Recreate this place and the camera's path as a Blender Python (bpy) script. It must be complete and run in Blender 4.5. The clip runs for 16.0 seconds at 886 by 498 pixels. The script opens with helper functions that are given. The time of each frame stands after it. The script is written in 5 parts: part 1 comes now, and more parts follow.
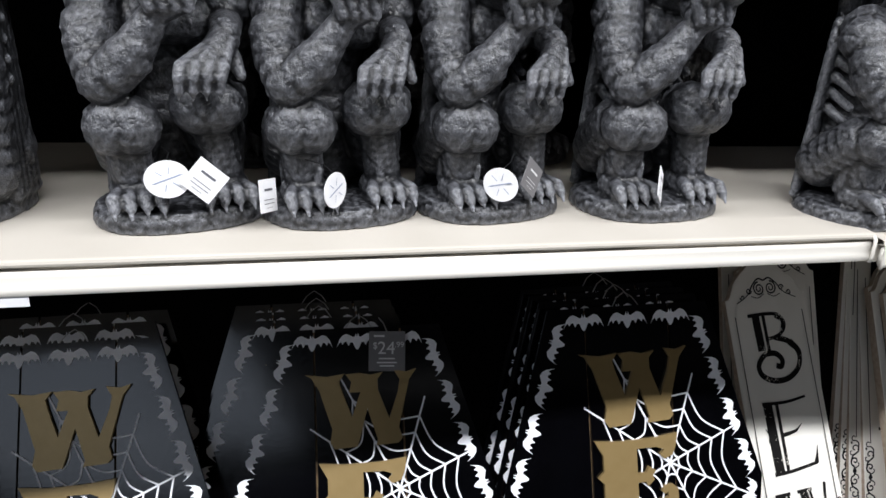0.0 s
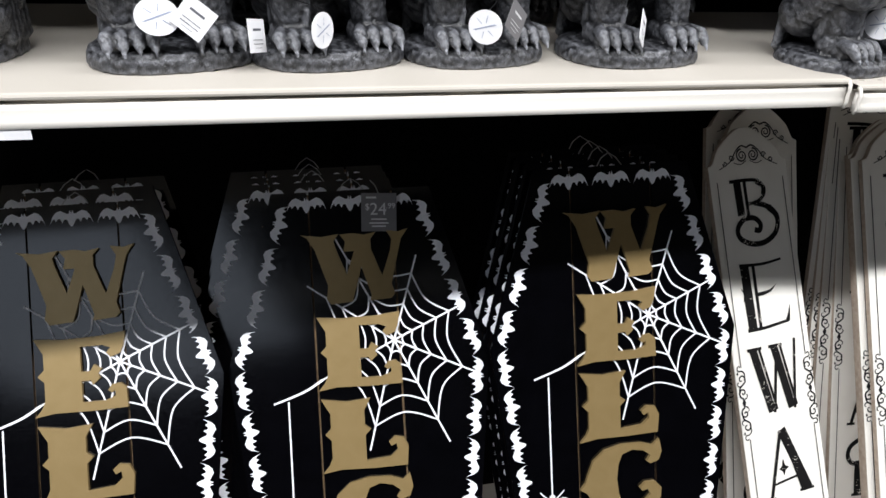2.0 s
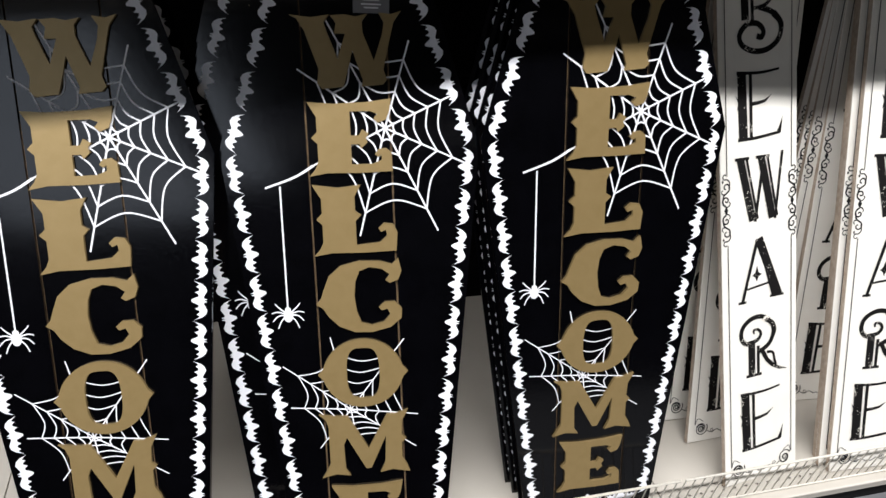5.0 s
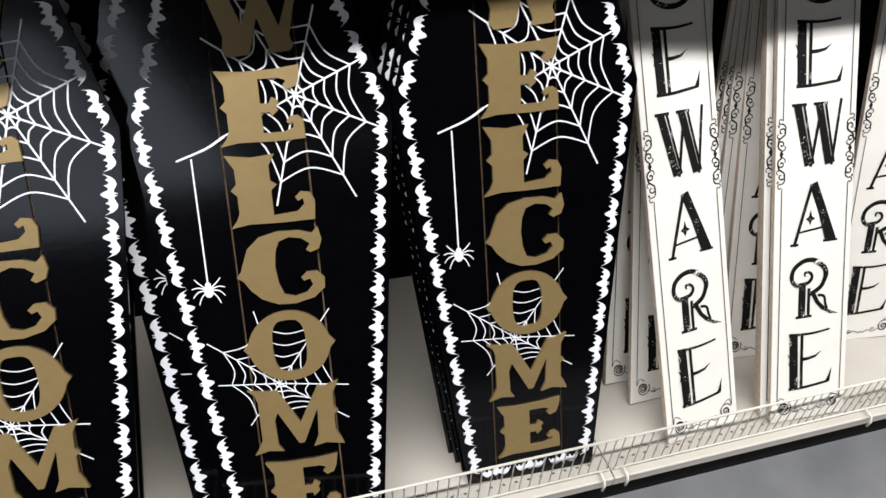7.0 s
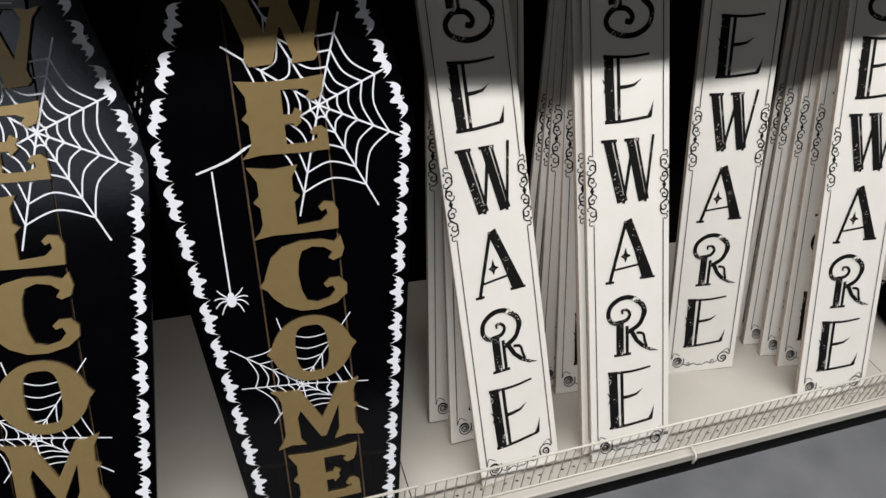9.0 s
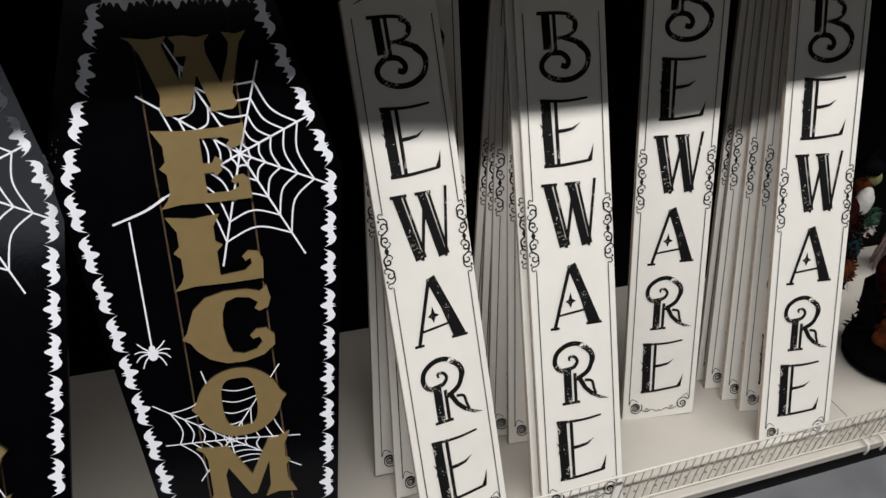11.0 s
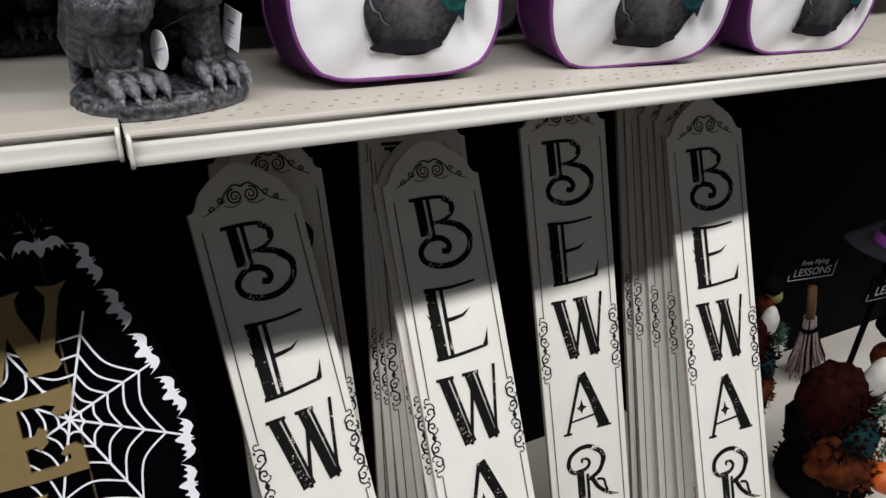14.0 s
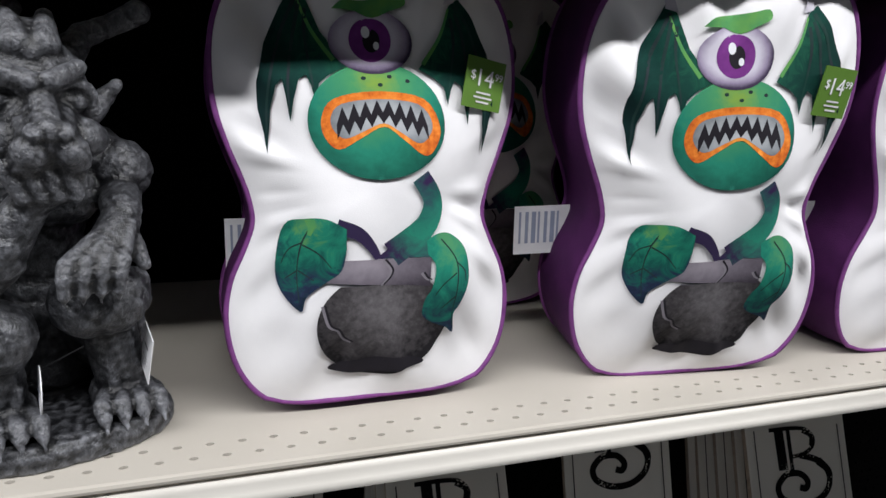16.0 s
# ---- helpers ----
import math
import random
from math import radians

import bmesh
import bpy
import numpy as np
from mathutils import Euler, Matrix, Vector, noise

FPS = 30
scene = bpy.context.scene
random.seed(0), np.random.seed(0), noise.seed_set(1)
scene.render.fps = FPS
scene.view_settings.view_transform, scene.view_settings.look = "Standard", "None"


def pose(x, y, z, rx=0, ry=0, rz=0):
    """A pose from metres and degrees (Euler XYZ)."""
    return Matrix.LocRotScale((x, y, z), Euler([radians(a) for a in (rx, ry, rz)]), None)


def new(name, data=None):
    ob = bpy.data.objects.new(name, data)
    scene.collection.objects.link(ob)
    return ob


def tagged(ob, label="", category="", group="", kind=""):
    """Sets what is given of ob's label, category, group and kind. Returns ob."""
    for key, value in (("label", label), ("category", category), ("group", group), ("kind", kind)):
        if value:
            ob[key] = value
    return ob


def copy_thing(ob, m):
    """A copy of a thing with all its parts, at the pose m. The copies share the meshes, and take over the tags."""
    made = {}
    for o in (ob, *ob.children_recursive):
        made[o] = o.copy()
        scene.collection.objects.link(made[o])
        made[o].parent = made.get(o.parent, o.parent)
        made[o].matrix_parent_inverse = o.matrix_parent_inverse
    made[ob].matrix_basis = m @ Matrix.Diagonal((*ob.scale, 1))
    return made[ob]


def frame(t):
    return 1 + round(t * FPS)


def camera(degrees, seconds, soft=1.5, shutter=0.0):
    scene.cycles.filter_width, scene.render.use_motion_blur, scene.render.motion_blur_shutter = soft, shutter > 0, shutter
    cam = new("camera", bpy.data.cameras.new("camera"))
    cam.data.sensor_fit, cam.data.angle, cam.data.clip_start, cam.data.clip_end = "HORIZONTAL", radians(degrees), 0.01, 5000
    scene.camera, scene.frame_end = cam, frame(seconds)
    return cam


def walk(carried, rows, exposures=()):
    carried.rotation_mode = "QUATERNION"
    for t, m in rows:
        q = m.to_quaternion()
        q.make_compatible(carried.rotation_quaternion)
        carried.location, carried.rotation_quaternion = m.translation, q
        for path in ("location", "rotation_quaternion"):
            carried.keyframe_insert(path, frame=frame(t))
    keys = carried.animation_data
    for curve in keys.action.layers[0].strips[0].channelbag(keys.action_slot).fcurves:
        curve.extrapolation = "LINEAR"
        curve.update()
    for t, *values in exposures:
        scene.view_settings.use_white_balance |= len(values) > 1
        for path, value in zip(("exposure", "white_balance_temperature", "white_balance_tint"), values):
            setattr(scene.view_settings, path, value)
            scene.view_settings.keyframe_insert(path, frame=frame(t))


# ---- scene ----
cam = camera(65.24, 16.0)
# seconds, place in metres, pitch, roll and yaw in degrees; x runs along the shelf from its joint, y into it
ROWS = [
    (0.0, -0.6650, -0.6099, 1.4909, -21.282, -2.899, -12.394),
    (0.5, -0.6658, -0.6307, 1.4767, -22.969, -2.778, -12.179),
    (1.0, -0.6693, -0.6429, 1.4648, -25.028, -2.720, -12.354),
    (1.5, -0.6700, -0.6575, 1.4521, -26.984, -2.860, -12.950),
    (2.0, -0.6673, -0.6719, 1.4377, -28.695, -2.621, -12.971),
    (2.5, -0.6639, -0.6878, 1.4235, -30.419, -2.639, -13.158),
    (3.0, -0.6674, -0.7008, 1.4063, -32.388, -2.759, -13.278),
    (3.5, -0.6691, -0.7158, 1.3808, -34.708, -3.435, -13.078),
    (4.0, -0.6746, -0.7202, 1.3718, -37.209, -4.650, -12.672),
    (4.5, -0.6740, -0.7294, 1.3540, -39.102, -4.670, -12.588),
    (4.7, -0.6761, -0.7319, 1.3500, -40.005, -4.544, -12.488),
    (6.8, -0.6180, -0.7945, 1.2989, -39.937, -3.406, -15.485),
    (7.0, -0.5921, -0.7965, 1.2949, -39.394, -3.236, -16.055),
    (7.5, -0.5158, -0.7999, 1.3092, -39.546, -3.393, -16.965),
    (8.0, -0.4214, -0.8031, 1.3206, -39.172, -4.107, -17.785),
    (8.5, -0.3484, -0.8033, 1.3251, -38.812, -4.474, -18.356),
    (9.0, -0.2722, -0.8058, 1.3411, -39.232, -5.097, -18.046),
    (9.5, -0.2351, -0.8170, 1.3450, -37.043, -4.980, -17.972),
    (9.7, -0.2074, -0.8245, 1.3553, -35.853, -4.650, -17.761),
    (11.8, -0.1522, -0.8012, 1.3358, -36.332, -4.707, -19.830),
    (12.0, -0.1484, -0.7996, 1.3344, -36.705, -4.735, -20.128),
    (12.5, -0.1286, -0.8063, 1.3345, -36.865, -4.604, -20.617),
    (13.0, -0.1017, -0.7844, 1.3735, -35.463, -4.055, -23.277),
    (13.5, -0.0647, -0.7332, 1.4079, -31.909, -3.385, -26.001),
    (14.0, -0.0232, -0.6572, 1.4473, -27.770, -2.422, -27.020),
    (14.7, 0.0173, -0.5516, 1.4862, -23.203, -1.867, -26.188),
    (15.0, 0.0460, -0.5189, 1.5017, -21.438, -1.719, -25.010),
    (15.5, 0.1090, -0.4932, 1.5247, -19.052, -2.136, -21.149),
    (16.0, 0.1700, -0.4933, 1.5581, -15.782, -2.931, -18.506),
]
EXPOSURES = [(0.0, 0.7, 6350, 10), (3.5, 0.68, 6500, 10), (4.7, 0.66, 6550, 10), (7.0, 0.54, 6550, 10), (9.0, 0.08, 6600, 10), (12.0, -0.05, 6650, 10), (13.0, -0.1, 6650, 10), (14.0, -0.02, 6550, 10), (14.5, 0.1, 6500, 10), (15.0, 0.2, 6450, 10), (15.5, 0.1, 6450, 10), (16.0, 0.04, 6450, 10)]
walk(cam, [(t, pose(x, y, z, 90 + pitch, roll, yaw)) for t, x, y, z, pitch, roll, yaw in ROWS], EXPOSURES)

# ---- light ----
world = bpy.data.worlds.new("store_air")
world.use_nodes = True
world.node_tree.nodes["Background"].inputs[0].default_value = (0.9, 0.95, 1.0, 1)
world.node_tree.nodes["Background"].inputs[1].default_value = 0.002
scene.world = world


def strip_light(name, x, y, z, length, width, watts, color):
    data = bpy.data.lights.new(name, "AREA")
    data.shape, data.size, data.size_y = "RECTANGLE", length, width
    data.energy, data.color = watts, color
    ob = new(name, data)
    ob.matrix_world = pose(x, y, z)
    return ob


COOL = (0.985, 0.985, 1.0)
strip_light("aisle_tubes", 0.3, -1.42, 3.68, 14.0, 0.16, 425, COOL)
# two weak unseen fill lamps, added to lift the shade under the shelves
strip_light("far_fill_strip", 0.3, -7.6, 3.68, 16.0, 0.16, 4, COOL)
strip_light("near_fill_strip", 0.3, -4.95, 3.68, 16.0, 0.16, 3, COOL)
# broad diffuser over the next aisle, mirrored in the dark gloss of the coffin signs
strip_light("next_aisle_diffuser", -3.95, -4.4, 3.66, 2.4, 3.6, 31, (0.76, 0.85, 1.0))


# ---- materials ----
def material(name, color, rough=0.6, metal=0.0, second=None, scale=30.0, amount=0.5, bump=0.0, bump_scale=200.0, detail=4.0, random=0.0, spec=0.5):
    """A painted or natural surface: colour varied by two noises, with fine relief."""
    m = bpy.data.materials.new(name)
    m.use_nodes = True
    nt = m.node_tree
    bsdf = nt.nodes["Principled BSDF"]
    bsdf.inputs["Roughness"].default_value = rough
    bsdf.inputs["Metallic"].default_value = metal
    bsdf.inputs["Specular IOR Level"].default_value = spec
    coord = nt.nodes.new("ShaderNodeTexCoord")
    noise_a = nt.nodes.new("ShaderNodeTexNoise")
    noise_a.inputs["Scale"].default_value = scale
    noise_a.inputs["Detail"].default_value = detail
    nt.links.new(coord.outputs["Object"], noise_a.inputs["Vector"])
    ramp = nt.nodes.new("ShaderNodeMapRange")
    ramp.inputs["From Min"].default_value = 0.3
    ramp.inputs["From Max"].default_value = 0.7
    ramp.inputs["To Max"].default_value = amount
    nt.links.new(noise_a.outputs["Fac"], ramp.inputs["Value"])
    mix = nt.nodes.new("ShaderNodeMix")
    mix.data_type = "RGBA"
    mix.inputs["A"].default_value = (*color, 1)
    mix.inputs["B"].default_value = (*(second or [c * 0.8 for c in color]), 1)
    nt.links.new(ramp.outputs["Result"], mix.inputs["Factor"])
    out = mix.outputs["Result"]
    if random:
        info = nt.nodes.new("ShaderNodeObjectInfo")
        hsv = nt.nodes.new("ShaderNodeHueSaturation")
        mr = nt.nodes.new("ShaderNodeMapRange")
        mr.inputs["To Min"].default_value, mr.inputs["To Max"].default_value = 1 - random, 1 + random
        nt.links.new(info.outputs["Random"], mr.inputs["Value"])
        nt.links.new(mr.outputs["Result"], hsv.inputs["Value"])
        nt.links.new(out, hsv.inputs["Color"])
        out = hsv.outputs["Color"]
    nt.links.new(out, bsdf.inputs["Base Color"])
    fine = nt.nodes.new("ShaderNodeTexNoise")
    fine.inputs["Scale"].default_value = bump_scale
    fine.inputs["Detail"].default_value = 6
    nt.links.new(coord.outputs["Object"], fine.inputs["Vector"])
    rr = nt.nodes.new("ShaderNodeMapRange")
    rr.inputs["To Min"].default_value, rr.inputs["To Max"].default_value = max(0.02, rough - 0.08), min(1, rough + 0.08)
    nt.links.new(fine.outputs["Fac"], rr.inputs["Value"])
    nt.links.new(rr.outputs["Result"], bsdf.inputs["Roughness"])
    if bump:
        bn = nt.nodes.new("ShaderNodeBump")
        bn.inputs["Strength"].default_value = bump
        bn.inputs["Distance"].default_value = 0.002
        nt.links.new(fine.outputs["Fac"], bn.inputs["Height"])
        nt.links.new(bn.outputs["Normal"], bsdf.inputs["Normal"])
    return m


SHELF = material("shelf_enamel", (0.52, 0.485, 0.43), 0.42, second=(0.46, 0.425, 0.37), scale=9, amount=0.6, bump=0.08, bump_scale=500)
LIP = material("label_strip_plastic", (0.74, 0.71, 0.65), 0.35, second=(0.68, 0.65, 0.59), scale=14, amount=0.5, bump=0.03)
WIRE = material("white_coated_wire", (0.72, 0.68, 0.6), 0.4, scale=60)
PEG = material("black_pegboard", (0.0018, 0.0018, 0.002), 0.85, scale=20, bump=0.2, spec=0.04)
KICK = material("black_kick_plate", (0.003, 0.003, 0.0035), 0.7, scale=10, spec=0.15)
FLOOR = material("polished_concrete", (0.11, 0.113, 0.12), 0.45, second=(0.17, 0.173, 0.178), scale=6, amount=0.9, bump=0.1, bump_scale=90, detail=8)
WALLS = material("store_wall_paint", (0.16, 0.155, 0.15), 0.8, scale=3)
CEIL = material("ceiling_paint", (0.1, 0.1, 0.1), 0.9, scale=3)
BLACK = material("black_sign_paint", (0.0007, 0.0007, 0.0011), 0.13, second=(0.0013, 0.0013, 0.002), scale=25, amount=0.8, bump=0.02, bump_scale=160, spec=0.42)
MDF = material("raw_board_edge", (0.34, 0.22, 0.12), 0.85, second=(0.1, 0.06, 0.04), scale=80, amount=0.7)
GOLD = material("matte_gold_paint", (0.31, 0.22, 0.098), 0.36, metal=0.4, second=(0.27, 0.19, 0.08), scale=60, amount=0.6, bump=0.05, bump_scale=400, spec=0.4)
PRINT_W = material("white_screen_print", (0.78, 0.79, 0.83), 0.6, second=(0.68, 0.69, 0.74), scale=120, amount=0.4)
CREAM = material("cream_sign_paint", (0.78, 0.755, 0.70), 0.5, second=(0.72, 0.69, 0.625), scale=18, amount=0.6, bump=0.1, bump_scale=260, random=0.04)
CARD = material("white_card", (0.8, 0.8, 0.82), 0.6, scale=60)
GREY_CARD = material("grey_card", (0.16, 0.155, 0.16), 0.5, scale=60)
GREEN_CARD = material("green_card", (0.1, 0.21, 0.025), 0.5, scale=60)
INK = material("label_ink", (0.008, 0.008, 0.009), 0.7, scale=60, spec=0.15)
PALE_INK = material("pale_label_ink", (0.7, 0.7, 0.7), 0.6, scale=60)
STEEL = material("steel_wire", (0.45, 0.45, 0.45), 0.35, metal=1.0)
PLUSH_W = material("white_plush", (0.86, 0.85, 0.86), 0.85, second=(0.74, 0.73, 0.75), scale=22, amount=0.6, bump=0.1, bump_scale=900, spec=0.2)
PLUSH_P = material("purple_velvet", (0.075, 0.013, 0.085), 0.75, second=(0.04, 0.007, 0.05), scale=30, amount=0.8, bump=0.3, bump_scale=700, spec=0.25)
P_DARK = material("printed_dark_green", (0.008, 0.045, 0.035), 0.8, second=(0.02, 0.02, 0.03), scale=40, amount=0.9, bump=0.2, bump_scale=900, spec=0.2)
P_LIGHT = material("printed_light_green", (0.13, 0.33, 0.07), 0.8, second=(0.05, 0.24, 0.1), scale=50, amount=0.9, spec=0.2)
P_RIM = material("printed_rim_grey", (0.24, 0.22, 0.25), 0.8, second=(0.15, 0.14, 0.16), scale=60, amount=0.8, spec=0.2)
P_BLACK = material("printed_black", (0.015, 0.013, 0.018), 0.8, scale=40, spec=0.2)
P_EYE = material("printed_eye_white", (0.62, 0.6, 0.66), 0.8, second=(0.4, 0.38, 0.45), scale=40, amount=0.5, spec=0.2)
P_VIOLET = material("printed_violet", (0.2, 0.04, 0.25), 0.8, second=(0.1, 0.015, 0.13), scale=60, amount=0.8, spec=0.2)


def art(name, stops, centre, radius, wave=0.0, grain=0.25, grain_scale=55):
    """A printed picture's shading: colours that run outwards from a centre, over a fine grain."""
    m = material(name, stops[0][1], 0.85, bump=0.08, bump_scale=900, spec=0.15)
    nt = m.node_tree
    coord = nt.nodes.new("ShaderNodeTexCoord")
    away = nt.nodes.new("ShaderNodeVectorMath")
    away.operation = "SUBTRACT"
    away.inputs[1].default_value = (centre[0], 0, centre[1])
    nt.links.new(coord.outputs["Object"], away.inputs[0])
    squash = nt.nodes.new("ShaderNodeVectorMath")
    squash.operation = "MULTIPLY"
    squash.inputs[1].default_value = (1 / radius[0], 0, 1 / radius[1])
    nt.links.new(away.outputs[0], squash.inputs[0])
    length = nt.nodes.new("ShaderNodeVectorMath")
    length.operation = "LENGTH"
    nt.links.new(squash.outputs[0], length.inputs[0])
    speck = nt.nodes.new("ShaderNodeTexNoise")
    speck.inputs["Scale"].default_value = grain_scale
    speck.inputs["Detail"].default_value = 7
    speck.inputs["Roughness"].default_value = 0.65
    speck.inputs["Distortion"].default_value = wave
    nt.links.new(coord.outputs["Object"], speck.inputs["Vector"])
    mad = nt.nodes.new("ShaderNodeMath")
    mad.operation = "MULTIPLY_ADD"
    mad.inputs[1].default_value = 4 * grain
    nt.links.new(speck.outputs["Fac"], mad.inputs[0])
    nt.links.new(length.outputs["Value"], mad.inputs[2])
    shift = nt.nodes.new("ShaderNodeMath")
    shift.operation = "SUBTRACT"
    shift.inputs[1].default_value = 2 * grain
    nt.links.new(mad.outputs[0], shift.inputs[0])
    ramp = nt.nodes.new("ShaderNodeValToRGB")
    for k, (at, col) in enumerate(stops):
        e = ramp.color_ramp.elements[k] if k < 2 else ramp.color_ramp.elements.new(at)
        e.position, e.color = at, (*col, 1)
    nt.links.new(shift.outputs[0], ramp.inputs["Fac"])
    nt.links.new(ramp.outputs["Color"], nt.nodes["Principled BSDF"].inputs["Base Color"])
    return m


A_POT = art("pot_art", ((0.0, (0.16, 0.15, 0.16)), (1.0, (0.012, 0.011, 0.013)), (0.55, (0.065, 0.06, 0.064))), (-0.002, 0.088), (0.066, 0.058), 0.0, 0.3, 150)
A_RIM = art("rim_art", ((0.0, (0.3, 0.27, 0.31)), (1.0, (0.05, 0.042, 0.055)), (0.5, (0.17, 0.15, 0.18))), (-0.02, 0.132), (0.075, 0.03), 0.0, 0.15, 90)
A_HEAD = art("head_art", ((0.0, (0.22, 0.36, 0.06)), (1.0, (0.004, 0.04, 0.032)), (0.25, (0.07, 0.29, 0.12)), (0.6, (0.018, 0.21, 0.14))), (-0.006, 0.287), (0.085, 0.095), 0.5, 0.12, 45)
A_LEAF_L = art("left_leaf_art", ((0.0, (0.1, 0.28, 0.09)), (1.0, (0.004, 0.016, 0.022)), (0.25, (0.014, 0.2, 0.13)), (0.55, (0.008, 0.09, 0.075)), (0.76, (0.016, 0.024, 0.06))), (-0.062, 0.17), (0.06, 0.09), 1.5, 0.32, 42)
A_LEAF_R = art("right_leaf_art", ((0.0, (0.07, 0.26, 0.12)), (1.0, (0.004, 0.02, 0.024)), (0.3, (0.015, 0.21, 0.14)), (0.6, (0.01, 0.11, 0.09)), (0.82, (0.016, 0.026, 0.06))), (0.058, 0.15), (0.055, 0.105), 1.5, 0.28, 42)
A_STEM = art("stem_art", ((0.0, (0.04, 0.02, 0.08)), (1.0, (0.03, 0.02, 0.06)), (0.3, (0.02, 0.13, 0.11)), (0.6, (0.02, 0.21, 0.14))), (0.036, 0.207), (0.055, 0.085), 1.0, 0.2, 60)
A_WING = art("wing_art", ((0.0, (0.1, 0.3, 0.1)), (1.0, (0.003, 0.02, 0.02)), (0.3, (0.014, 0.11, 0.062)), (0.6, (0.005, 0.045, 0.034))), (0.0, 0.345), (0.12, 0.125), 1.2, 0.2, 60)
A_EYE = art("eye_art", ((0.0, (0.75, 0.73, 0.78)), (1.0, (0.05, 0.035, 0.07)), (0.62, (0.6, 0.57, 0.66)), (0.85, (0.3, 0.25, 0.36))), (-0.01, 0.32), (0.037, 0.028), 0.0, 0.05, 60)
A_LIP = art("lip_art", ((0.0, (0.85, 0.33, 0.06)), (1.0, (0.4, 0.06, 0.012)), (0.5, (0.72, 0.19, 0.025))), (0.0, 0.252), (0.08, 0.05), 0.0, 0.45, 140)
A_TOOTH = art("teeth_art", ((0.0, (0.5, 0.52, 0.54)), (1.0, (0.07, 0.08, 0.09)), (0.5, (0.33, 0.35, 0.37))), (0.0, 0.252), (0.06, 0.03), 0.0, 0.15, 90)


def distressed_ink():
    """Black sign lettering with worn specks through which the cream shows."""
    m = material("worn_black_ink", (0.005, 0.0045, 0.0045), 0.7, scale=60, spec=0.12)
    nt = m.node_tree
    bsdf = nt.nodes["Principled BSDF"]
    coord = nt.nodes.new("ShaderNodeTexCoord")
    big = nt.nodes.new("ShaderNodeTexNoise")
    big.inputs["Scale"].default_value = 26
    speck = nt.nodes.new("ShaderNodeTexNoise")
    speck.inputs["Scale"].default_value = 330
    speck.inputs["Detail"].default_value = 5
    add = nt.nodes.new("ShaderNodeMath")
    add.operation = "ADD"
    thr = nt.nodes.new("ShaderNodeMapRange")
    thr.inputs["From Min"].default_value, thr.inputs["From Max"].default_value = 1.215, 1.235
    mix = nt.nodes.new("ShaderNodeMix")
    mix.data_type = "RGBA"
    mix.inputs["A"].default_value = (0.005, 0.0045, 0.0045, 1)
    mix.inputs["B"].default_value = (0.74, 0.7, 0.62, 1)
    for n in (big, speck):
        nt.links.new(coord.outputs["Object"], n.inputs["Vector"])
    nt.links.new(big.outputs["Fac"], add.inputs[0])
    nt.links.new(speck.outputs["Fac"], add.inputs[1])
    nt.links.new(add.outputs[0], thr.inputs["Value"])
    nt.links.new(thr.outputs["Result"], mix.inputs["Factor"])
    nt.links.new(mix.outputs["Result"], bsdf.inputs["Base Color"])
    return m


WORN = distressed_ink()


